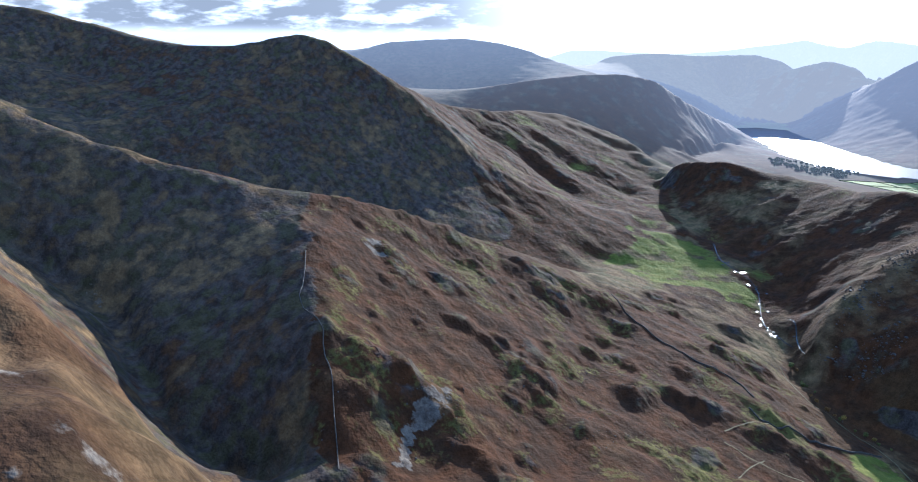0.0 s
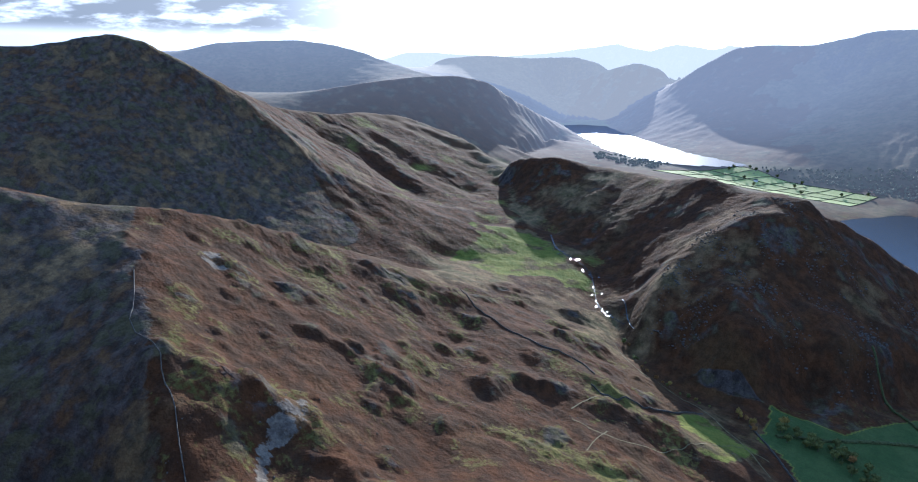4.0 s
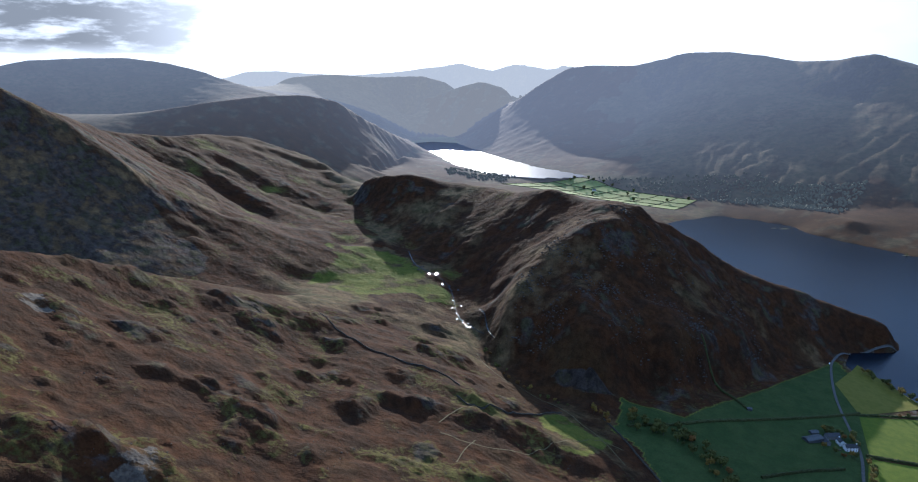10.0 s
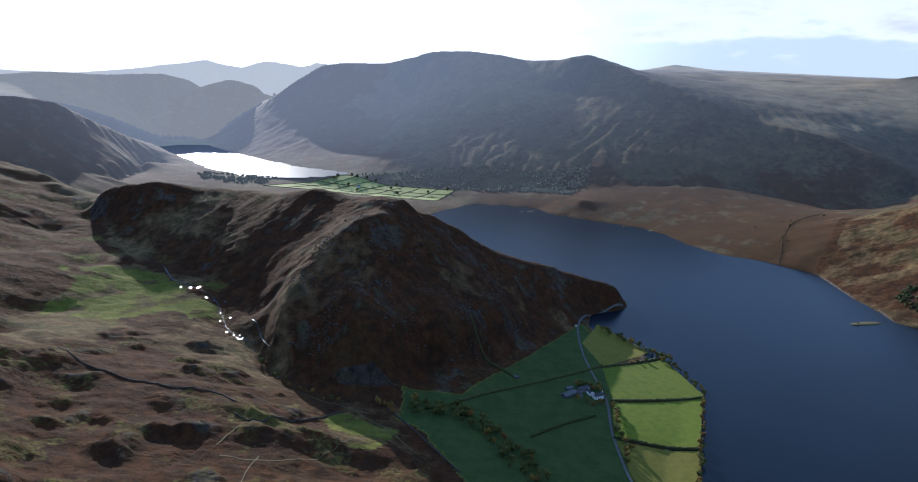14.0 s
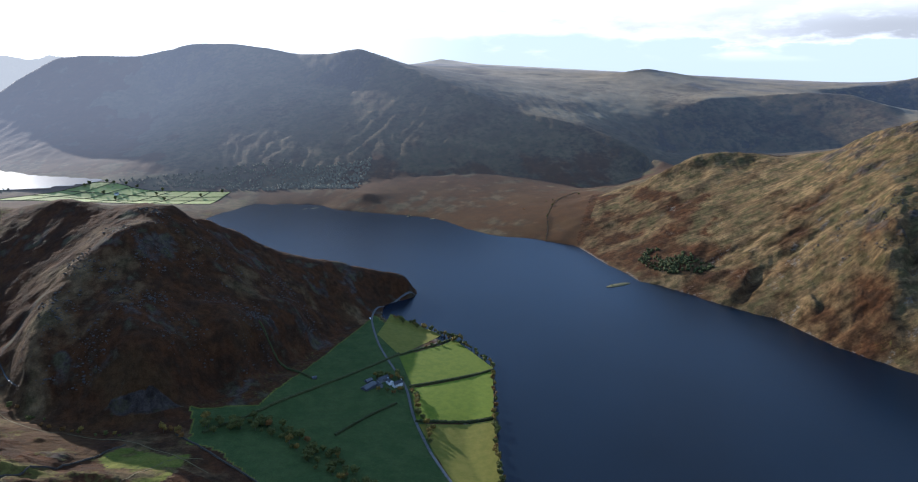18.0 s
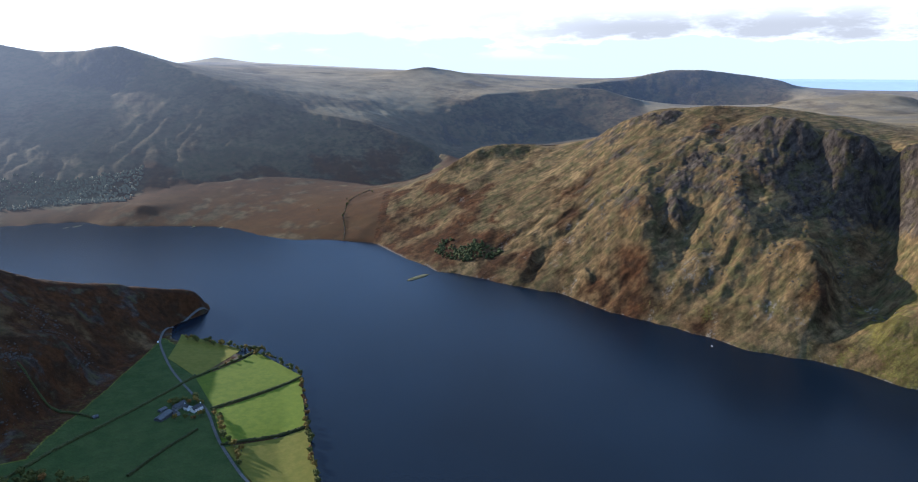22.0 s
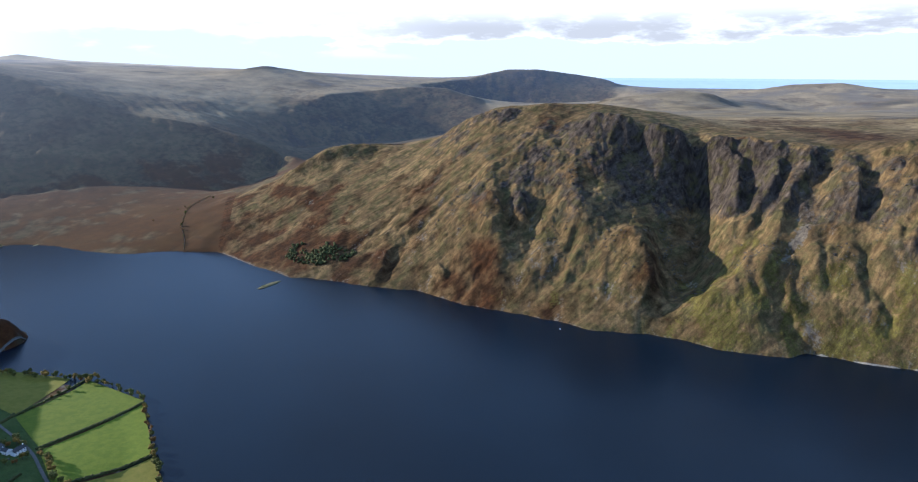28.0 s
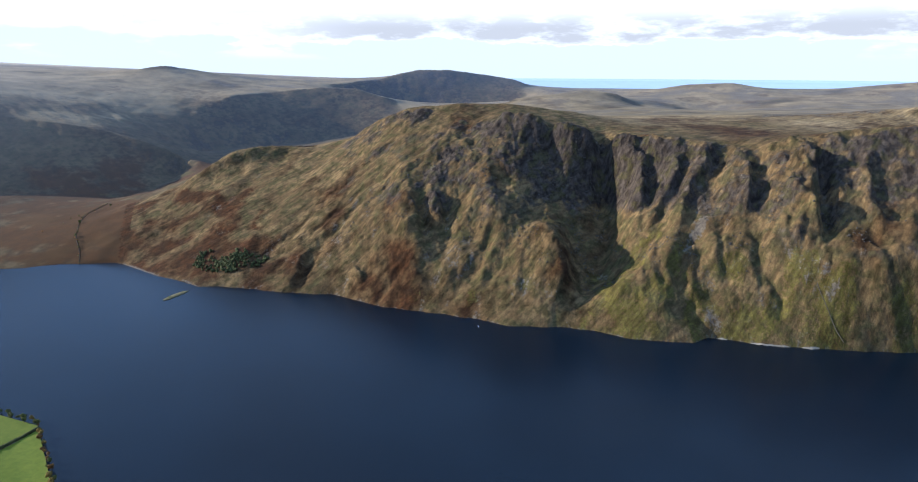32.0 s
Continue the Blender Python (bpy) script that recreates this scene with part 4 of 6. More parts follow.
def ground(x, y):
    """Height of the finished ground, and how steep and how craggy it is."""
    x, y = np.asarray(x, float), np.asarray(y, float)
    h = smooth_land(x, y)
    e = 12.0
    slope = np.hypot(smooth_land(x + e, y) - smooth_land(x - e, y), smooth_land(x, y + e) - smooth_land(x, y - e)) / (2 * e)
    dry = np.clip((h - 14) / 40, 0, 1)
    crag = np.clip((slope - 0.6) * 3 + 0.8 * fbm(x, y, 170, 3, 71), 0, 1) * dry
    crag = np.maximum(crag, 0.6 * inside(x, y, KNOTT) * dry * np.clip(slope * 2.5, 0, 1) * np.clip(0.8 + 0.8 * fbm(x, y, 120, 2, 73), 0, 1))
    h = h + crag * (3.0 * ridged(x, y, 46, 3, 9) - 1)
    # ribs and runnels down the long fell side over the lake
    along, down = -0.37 * x + 0.93 * y + 14 * fbm(x, y, 150, 2, 33), 0.93 * x + 0.37 * y
    side = np.clip((-x - 840) / 80, 0, 1) * np.clip((y + 1350) / 200, 0, 1) * np.clip((slope - 0.3) * 4, 0, 1) * dry * np.clip((1500 + x) / 100, 0, 1)
    side = side * np.clip((y + 1120) / 350, 0.15, 1)
    h = h + side * ((1 + 1.2 * np.clip((h - 170) / 120, 0, 1)) * (0.7 * ridged(along, down / 4, 52, 3, 35) + 1.2 * ridged(x, y, 36, 4, 37)) + 0.9 * ridged(along, down / 6, 21, 3, 36) - 1.4)
    h = h + side * 4.0 * fbm(x, y, 75, 2, 40) * np.clip((y + 1000) / 150, 0, 1)
    h = h + side * 0.7 * ridged(along, down / 5, 13, 2, 45) * np.clip(1.2 - 2.5 * np.abs(fbm(x, y, 130, 2, 46)), 0.2, 1)
    h = h + side * 2.0 * ridged(x, y, 16, 3, 39) * np.clip(patch("crag_mell", x, y, 20) + 0.15, 0, 1)
    h, bare = carve(x, y, h)
    crag = np.maximum(crag, 0.8 * bare)
    h = h + dry * (2.2 * fbm(x, y, 58, 4, 3) + 0.6 * fbm(x, y, 7, 2, 8)) * np.clip(slope * 3, 0.1, 1)
    # parallel ribs down the bracken fell across the dale
    breast = inside(x, y, BREAST).astype(float)
    across = x * RIB[1] - y * RIB[0] + 45 * fbm(x, y, 190, 2, 44)
    length = x * RIB[0] + y * RIB[1]
    edge = np.clip((h - 150) / 40, 0, 1) * breast
    h = h + edge * (1.2 * ridged(across, length / 5, 110, 2, 41) + 0.7 * ridged(across, length / 3, 36, 3, 42) - 0.6)
    lad = inside(x, y, LAD)
    clump = lad * np.clip((fbm(x, y, 52, 4, 57) - 0.22) * 3.2, 0, 1)
    h = h + clump * (1.6 + 1.8 * ridged(x, y, 13, 3, 58)) + lad * 0.9 * ridged(x, y, 26, 3, 59)
    rough = 0.75 * clump
    for kx, ky, kr in KNOLLS:
        near = np.flatnonzero(((x - kx) ** 2 + (y - ky) ** 2).ravel() < (2.2 * kr) ** 2)
        if len(near):
            px, py = x.ravel()[near], y.ravel()[near]
            warp, twist = 0.55 * kr * fbm(px, py, kr * 1.2, 3, int(kx) & 63), 0.55 * kr * fbm(px, py, kr * 1.2, 3, int(ky) & 63)
            a, b = (px - kx + warp), (py - ky + twist)
            d = np.hypot(0.62 * a + 0.2 * b, 0.8 * b - 0.2 * a) / kr
            body = np.clip(1.05 - d, 0, 1)
            body = body * body * (3 - 2 * body)
            h.reshape(-1)[near] += kr * 0.2 * body + body * 2.0 * ridged(px, py, 15, 3, 5)
            rough.reshape(-1)[near] = np.maximum(rough.reshape(-1)[near], np.clip(body * 1.6, 0, 1) * np.clip(0.55 + 0.9 * fbm(px, py, 12, 3, 6), 0, 1))
    return h, slope, np.maximum(crag, rough)


def sheet(name, xs, ys, heights, keep, material, masks=None):
    """A mesh over the crossing lines xs, ys; keep says which of its squares are used."""
    ny, nx = heights.shape
    X, Y = np.meshgrid(xs, ys)
    index = np.arange(nx * ny).reshape(ny, nx)
    quads = np.stack([index[:-1, :-1], index[:-1, 1:], index[1:, 1:], index[1:, :-1]], -1)[keep]
    used = np.zeros(nx * ny, bool)
    used[quads.ravel()] = True
    renumber = np.cumsum(used) - 1
    verts = np.stack([X.ravel(), Y.ravel(), heights.ravel()], 1)[used].astype(np.float32)
    faces = renumber[quads].astype(np.int32)
    me = bpy.data.meshes.new(name)
    me.vertices.add(len(verts))
    me.vertices.foreach_set("co", verts.ravel())
    me.loops.add(faces.size)
    me.loops.foreach_set("vertex_index", faces.ravel())
    me.polygons.add(len(faces))
    me.polygons.foreach_set("loop_start", np.arange(0, faces.size, 4, dtype=np.int32))
    me.polygons.foreach_set("use_smooth", np.ones(len(faces), bool))
    if masks is not None:
        layer = me.attributes.new("cover", "FLOAT_COLOR", "POINT")
        layer.data.foreach_set("color", masks.reshape(-1, 5)[used][:, :4].astype(np.float32).ravel())
        layer = me.attributes.new("sunlit_blond", "FLOAT", "POINT")
        layer.data.foreach_set("value", masks.reshape(-1, 5)[used][:, 4].astype(np.float32))
    me.update(calc_edges=True)
    me.materials.append(material)
    return new(name, me)


def denser(line, lo, hi, step):
    mid = np.arange(lo, hi, step)
    return np.concatenate([line[line < lo - step / 2], mid, line[line > hi]])


XS, YS = denser(axis(WEST, EAST, 2.9, 0.0042), -1470, -820, 3.1), denser(axis(SOUTH, NORTH, 2.9, 0.0042), -1150, -60, 3.0)
XS, YS = XS[(XS > WEST) & (XS < EAST)], YS[(YS > SOUTH) & (YS < NORTH)]
GXX, GYY = np.meshgrid(XS, YS)
HEIGHT, SLOPE, CRAG = ground(GXX, GYY)


def cover_of(x, y, h, slope, crag):
    """What grows or lies on the ground: rock, green turf, bracken, pale stones; parts toned for shade, sun and haze."""
    flow = bilinear(RUN, GX, GY, x, y)
    patchy, finer = fbm(x, y, 210, 4, 21), fbm(x, y, 55, 3, 22)
    rock = np.clip(crag * 0.6 + np.clip(slope - 0.8, 0, 1) * 0.6 + 0.3 * finer, 0, 1)
    green = np.clip(0.30 + 0.55 * fbm(x, y, 75, 4, 23) + 0.15 * flow, 0, 1) * np.clip((0.9 - slope) * 3, 0, 1) * 0.75
    bracken = np.clip(0.62 + 0.6 * patchy + 0.3 * finer - np.clip((h - 330) / 150, 0, 1), 0, 1)
    pale = 0.12 + 0.3 * flow * np.clip(slope * 2 - 0.7, 0, 1) + 0.22 * fbm(x, y, 26, 3, 24)
    west = np.clip((-x - 650) / 60, 0, 1) * np.clip((y + 1900) / 200, 0, 1)
    bracken = np.where(west > 0, bracken * (1 - 0.75 * west), bracken)
    for name in ("brack_knott", "brack_moor"):
        bracken = np.maximum(bracken, patch(name, x, y, 25) * (0.5 + 0.6 * finer))
    lad = inside(x, y, LAD).astype(float)
    bracken = np.maximum(bracken, lad * (0.98 + 0.4 * finer))
    green = np.maximum(green, lad * np.clip(0.5 * np.clip(4 * crag * (1 - crag), 0, 1) + 0.8 * fbm(x, y, 44, 4, 28) - 0.1, 0, 0.5))
    pale = pale * (1 - 0.5 * lad)
    craggy = patch("crag_mell", x, y, 30)
    rock = np.maximum(rock, craggy * (0.62 + 0.5 * finer))
    upper = west * np.clip((h - 190) / 60, 0, 1) * np.clip((slope - 0.35) * 4, 0, 1)
    rock = np.maximum(rock, upper * (0.42 + 0.6 * finer))
    green *= 1 - 0.8 * craggy
    green = np.maximum(green, patch("green_mell", x, y, 30) * (0.48 + 0.4 * finer))
    for name in ("green", "green_path"):
        green = np.maximum(green, patch(name, x, y, 10 if name == "green" else 3) * np.clip(0.8 + 0.75 * fbm(x, y, 38, 4, 25), 0, 0.9))
        bracken *= 1 - 0.6 * patch(name, x, y)
    # pastures in the headland's shade get the darkened turf
    meadow = patch("shaded_fields", x, y, 4)
    green, bracken, rock = np.maximum(green, meadow), bracken * (1 - meadow), rock * (1 - meadow)
    # headland heather and bracken, made darker still to carry its shade
    knott = inside(x, y, KNOTT).astype(float)
    rock = np.where(knott > 0, np.clip(0.26 + 0.45 * finer, 0, 0.6), rock)
    bracken = np.where(knott > 0, 0.82 + 0.4 * patchy + 0.3 * finer, bracken)
    pale = pale * (1 - 0.9 * knott)
    green = green * (1 - 0.6 * knott)
    breast = inside(x + 20 * finer, y + 20 * patchy, BREAST).astype(float)
    bracken, pale = np.maximum(bracken, breast * (0.9 + 0.4 * finer + 0.3 * patchy)), pale * (1 - 0.7 * breast)
    for name in ("screea", "screeb", "scree_m1", "scree_m2", "scree_m3", "scree_m4", "scree_m5", "scree_m6"):
        scree = patch(name, x, y, 7) * (0.72 + 0.5 * fbm(x, y, 14, 3, 26)) * (1 if name in ("screea", "screeb", "scree_m4") else 0.62) * 0.85
        pale, green, bracken = np.maximum(pale, scree), green * (1 - 0.8 * np.clip(scree, 0, 1)), bracken * (1 - 0.8 * np.clip(scree, 0, 1))
    for name in ("green_scale", "green_shade"):
        green = np.maximum(green, patch(name, x, y, 12) * (0.66 + 0.4 * finer))
    flat = np.clip(1 - np.abs(h - 0.8) / 2.2, 0, 1) * (y > -1700)
    pale = np.maximum(pale, flat * 0.6)
    # turf, bracken and stone tones muted far off, standing for shade and haze
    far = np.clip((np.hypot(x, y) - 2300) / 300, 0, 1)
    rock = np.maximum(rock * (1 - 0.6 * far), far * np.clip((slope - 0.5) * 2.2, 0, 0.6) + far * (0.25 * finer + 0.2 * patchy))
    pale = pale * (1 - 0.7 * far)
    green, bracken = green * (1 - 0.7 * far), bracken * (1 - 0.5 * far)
    low = west * np.clip((190 - h) / 70, 0, 1)
    green *= 1 - 0.6 * west
    rock, green = rock * (1 - 0.8 * low), np.maximum(green, low * (0.2 + 0.4 * finer) * np.clip((y + 900) / 200, 0, 1))
    bracken = np.maximum(bracken, west * (0.3 + 0.3 * finer + 0.45 * fbm(x, y, 150, 3, 29) + 0.3 * np.clip((110 - h) / 80, 0, 1) * np.clip((-y - 480) / 120, 0, 1)))
    bracken = bracken * (1 - 0.12 * west * np.clip((y + 1250) / 150, 0, 1))
    pale = pale + 0.15 * west * flow * (0.5 + finer)
    lawn = west * np.clip((y + 500) / 60, 0, 1) * np.clip((150 + 60 * finer - h) / 60, 0, 1)
    green, bracken = np.maximum(green, lawn * (0.5 + 0.3 * finer)), bracken * (1 - 0.7 * lawn * np.clip((h - 22) / 15, 0, 1))
    heath = west * np.clip((-x - 1330) / 60, 0, 1) * np.clip((0.5 - slope) * 6, 0, 1) * np.clip((y + 760) / 120, 0, 1) * (x > -2000)
    bracken, green = np.maximum(bracken, heath * (0.36 + 0.4 * patchy)), green * (1 - 0.7 * heath)
    # gentle western tops lightened with the pale tone, sunlight put into cover
    lit_tops = np.clip((-x - 1750) / 300, 0, 1) * np.clip((0.6 - slope) * 5, 0, 1)
    rock, pale = rock * (1 - 0.8 * lit_tops), pale + lit_tops * (0.36 + 0.35 * patchy)
    meads = far * np.clip((70 - h) / 10, 0, 1) * (y < -2150) * (x > -60)
    green, rock, pale = np.maximum(green, meads * 0.6), rock * (1 - meads), pale * (1 - meads)
    moor = inside(x, y, [(-60, -1950), (-430, -1560), (-700, -1450), (-900, -1750), (-1200, -1800), (-900, -2150), (-300, -2320), (-60, -2320)]).astype(float)
    green, bracken, pale = green * (1 - 0.6 * moor), np.maximum(bracken, moor * (0.78 + 0.35 * finer + 0.4 * patchy)), pale * (1 - 0.3 * moor)
    slopes = inside(x + 160 * patchy, y + 120 * finer, [(900, -1500), (1300, -1400), (2000, -1500), (2100, -2900), (1600, -2900), (1200, -2500), (900, -2200)])
    bracken, pale, rock = np.where(slopes, 0.75 + 0.5 * finer, bracken), np.where(slopes, 0.2 * pale, pale), np.where(slopes, 0.6 * rock, rock)
    # darker cover dims the range's end flank, shade and haze put into colour
    stile_shade = inside(x + 260 * patchy, y + 200 * finer, [(700, -2500), (1100, -2850), (1700, -3450), (2100, -3720), (1500, -4300), (900, -4000), (600, -3000)])
    bracken, pale, rock = np.where(stile_shade, 0.8 + 0.4 * finer, bracken), np.where(stile_shade, 0.1 * pale, pale), np.where(stile_shade, 0.5 * rock, rock)
    head = (np.hypot(x - 1850, y + 3520) < 210) & (h < 72)
    green, rock = np.where(head, 0.9, green), np.where(head, 0.0, rock)
    # faces turned from the sun: their shade painted as dark stone cover
    for loop in (GULLY_SIDE, WHITELESS_BACK):
        shade_dull = inside(x + 14 * finer, y + 14 * patchy, loop)
        green, rock = np.where(shade_dull, 0.3 * green, green), np.where(shade_dull, np.clip(0.6 + 0.12 * finer, 0, 0.7), rock)
        bracken = np.where(shade_dull, 0.55 + 0.3 * patchy + 0.2 * finer, bracken)
    near = (np.hypot(x - 150, y) < 175) | ((x > 60) & (x < 420) & (y > -40) & (y < 260))
    bracken = np.where(near, 0.62 + 0.3 * finer, bracken)
    rock, green = np.where(near, 0.1, rock), np.where(near, 0.05, green)
    pale = np.where(near, np.clip(0.12 + 0.5 * fbm(x, y, 11, 4, 27) + 0.25 * np.clip((130 - x) / 60, 0, 1), 0, 1), pale)
    green = np.where(west > 0, np.minimum(green, 0.57), green)
    # mask for dry grass with painted sunlight: gentle high ground, not steep faces
    sunlit_blond = np.clip((-x - 500) / 900, 0, 1) * np.clip((h - 130) / 120, 0, 1) * np.clip((np.hypot(x, y) - 1250) / 700, 0.12, 1)
    sunlit_blond = sunlit_blond * np.clip(0.8 + 0.6 * fbm(x, y, 240, 3, 81), 0, 1) * np.clip((0.42 - slope) * 6, 0, 1)
    return np.stack([rock, green, bracken, np.clip(pale, 0, 1), sunlit_blond], -1)


COVER = cover_of(GXX, GYY, HEIGHT, SLOPE, CRAG)


def top(x, y):
    """Height of the built ground's surface."""
    x, y = np.asarray(x, float), np.asarray(y, float)
    i, j = np.clip(np.searchsorted(XS, x) - 1, 0, len(XS) - 2), np.clip(np.searchsorted(YS, y) - 1, 0, len(YS) - 2)
    u, v = (x - XS[i]) / (XS[i + 1] - XS[i]), (y - YS[j]) / (YS[j + 1] - YS[j])
    return (HEIGHT[j, i] * (1 - u) + HEIGHT[j, i + 1] * u) * (1 - v) + (HEIGHT[j + 1, i] * (1 - u) + HEIGHT[j + 1, i + 1] * u) * v


# ---------------------------------------------------------------- ground, distance, water
SEAM = [(3890, 1490), (2150, 60), (2080, -190), (1900, -380), (1400, -620), (1320, -830), (1310, -1170), (1100, -1350), (900, -1330), (520, -1290),
        (300, -1700), (200, -2000), (60, -2150), (-60, -2120), (-130, -2030), (-230, -1950), (-370, -1850), (-435, -1700), (-485, -1585), (-600, -1500), (-690, -1470), (-860, -1730), (-990, -1620), (-1120, -1560), (-1300, -1450), (-1500, -1250), (-1750, -900), (-2080, -560), (-2150, -200), (-2150, 1490)]
MX, MY = np.meshgrid((XS[:-1] + XS[1:]) / 2, (YS[:-1] + YS[1:]) / 2)
IS_NEAR = inside(MX, MY, SEAM)
BEARING, REACH = np.degrees(np.arctan2(MX, MY)) % 360, np.hypot(MX, MY)
IS_FAINT = ~IS_NEAR & (BEARING > 128) & (BEARING < 235) & (REACH > np.interp(BEARING, [150, 158, 166], [4150, 4150, 4550]))
IS_PALE = IS_FAINT & (REACH > 4765)
IS_EAST = ~IS_NEAR & ~IS_FAINT & (BEARING < 151)
IS_WEST = ~IS_NEAR & ~IS_FAINT & (BEARING > 193)
IS_SOUTH = ~(IS_NEAR | IS_FAINT | IS_EAST | IS_WEST)
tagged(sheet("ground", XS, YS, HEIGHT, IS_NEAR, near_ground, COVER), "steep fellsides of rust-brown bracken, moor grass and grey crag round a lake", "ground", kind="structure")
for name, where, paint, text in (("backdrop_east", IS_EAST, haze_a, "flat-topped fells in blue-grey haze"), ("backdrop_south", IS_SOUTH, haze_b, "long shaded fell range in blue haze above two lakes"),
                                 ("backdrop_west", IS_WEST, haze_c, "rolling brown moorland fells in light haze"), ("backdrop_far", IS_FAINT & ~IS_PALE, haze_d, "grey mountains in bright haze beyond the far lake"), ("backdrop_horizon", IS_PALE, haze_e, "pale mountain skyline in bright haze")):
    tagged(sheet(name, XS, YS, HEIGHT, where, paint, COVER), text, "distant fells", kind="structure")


def flat_water(name, loop, z, material, label, step=30):
    """A level sheet that reaches a little under the banks all round."""
    x0, x1 = min(p[0] for p in loop) - 90, max(p[0] for p in loop) + 90
    y0, y1 = min(p[1] for p in loop) - 90, max(p[1] for p in loop) + 90
    xs, ys = np.arange(x0, x1, step), np.arange(y0, y1, step)
    mx, my = np.meshgrid((xs[:-1] + xs[1:]) / 2, (ys[:-1] + ys[1:]) / 2)
    keep = inside(mx, my, loop)
    for _ in range(2):
        p = np.pad(keep, 1)
        keep = p[1:-1, 1:-1] | p[:-2, 1:-1] | p[2:, 1:-1] | p[1:-1, :-2] | p[1:-1, 2:]
    return tagged(sheet(name, xs, ys, np.full((len(ys), len(xs)), float(z)), keep, material), label, "lake", kind="structure")


flat_water("water", CRUMMOCK, 0, lake_deep, "long deep-blue lake with a finely rippled surface")
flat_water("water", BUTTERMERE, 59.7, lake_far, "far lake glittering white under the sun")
# the sea beyond the western fells, a backdrop strip that glows by itself
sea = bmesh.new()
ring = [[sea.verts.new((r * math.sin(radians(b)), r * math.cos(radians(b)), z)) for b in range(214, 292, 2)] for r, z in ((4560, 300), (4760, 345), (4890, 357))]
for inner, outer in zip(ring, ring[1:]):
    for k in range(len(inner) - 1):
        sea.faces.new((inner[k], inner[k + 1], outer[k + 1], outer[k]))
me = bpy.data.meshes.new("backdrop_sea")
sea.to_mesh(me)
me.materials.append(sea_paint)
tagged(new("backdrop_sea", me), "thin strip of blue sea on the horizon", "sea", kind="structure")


# ---------------------------------------------------------------- helpers for things
def part(name, bm, material, parent=None, label=""):
    """Links a bmesh as one mesh object under a thing or a part."""
    me = bpy.data.meshes.new(name)
    bm.to_mesh(me)
    bm.free()
    me.materials.append(material)
    ob = new(name, me)
    if parent is not None:
        ob.parent = parent
    if label:
        ob["label"] = label
    return ob


def anchor(name, x, y, z=None, turn=0.0, size=1.0):
    ob = new(name)
    ob.matrix_basis = Matrix.LocRotScale((x, y, float(top(x, y)) if z is None else z), Euler((0, 0, turn)), (size, size, size))
    return ob


def box(bm, cx, cy, cz, sx, sy, sz, bevel=0.0):
    made = bmesh.ops.create_cube(bm, size=1, matrix=Matrix.Translation((cx, cy, cz)) @ Matrix.Diagonal((sx, sy, sz, 1)))
    if bevel:
        edges = {e for v in made["verts"] for e in v.link_edges}
        bmesh.ops.bevel(bm, geom=list(edges), offset=bevel, segments=1, affect="EDGES")
    return bm


def resample(line, step):
    out = []
    for a, b in zip(line, line[1:]):
        n = max(1, round(math.dist(a, b) / step))
        out += [(a[0] + (b[0] - a[0]) * k / n, a[1] + (b[1] - a[1]) * k / n) for k in range(n)]
    return out + [line[-1]]


def smooth_line(line, rounds=2):
    for _ in range(rounds):
        out = [line[0]]
        for a, b in zip(line, line[1:]):
            out += [(a[0] * 0.75 + b[0] * 0.25, a[1] * 0.75 + b[1] * 0.25), (a[0] * 0.25 + b[0] * 0.75, a[1] * 0.25 + b[1] * 0.75)]
        line = out + [line[-1]]
    return line


def strip(name, line, width, lift, material, step=6, wobble=0.0, level=False):
    """A way laid on the ground along a line."""
    line = resample(line, step)
    n = len(line)
    sides = []
    for i, (x, y) in enumerate(line):
        a, b = line[max(0, i - 1)], line[min(n - 1, i + 1)]
        d = math.dist(a, b) or 1
        sides.append((-(b[1] - a[1]) / d, (b[0] - a[0]) / d))
    bm = bmesh.new()
    rows = []
    even = max(float(top(x, y)) for x, y in line)
    for (x, y), (nx, ny) in zip(line, sides):
        w = width * (1 + wobble * noise.noise((x * 0.07, y * 0.07, 3)))
        across = [(x + nx * w * k, y + ny * w * k) for k in (-0.5, -0.17, 0.17, 0.5)]
        zs = [float(top(*p)) for p in across]
        rows.append([bm.verts.new((p[0], p[1], (even if level else max(zs[k], sum(zs) / 4)) + lift)) for k, p in enumerate(across)])
    for a, b in zip(rows, rows[1:]):
        for k in range(3):
            bm.faces.new((a[k], a[k + 1], b[k + 1], b[k]))
    return part(name, bm, material)


def field_patch(name, corners, material, label, n=18):
    """A pasture laid over the ground between its four corners."""
    bm = bmesh.new()
    (a, b, c, d), grid = corners, []
    for j in range(n + 1):
        v = j / n
        row = []
        for i in range(n + 1):
            u = i / n
            x = (a[0] * (1 - u) + b[0] * u) * (1 - v) + (d[0] * (1 - u) + c[0] * u) * v
            y = (a[1] * (1 - u) + b[1] * u) * (1 - v) + (d[1] * (1 - u) + c[1] * u) * v
            row.append(bm.verts.new((x, y, max(float(top(x, y)), 0.35) + 0.3)))
        grid.append(row)
    for j in range(n):
        for i in range(n):
            bm.faces.new((grid[j][i], grid[j][i + 1], grid[j + 1][i + 1], grid[j + 1][i]))
    ob = part(name, bm, material)
    for f in ob.data.polygons:
        f.use_smooth = True
    return tagged(ob, label, "field", "pastures by the lake", "structure")


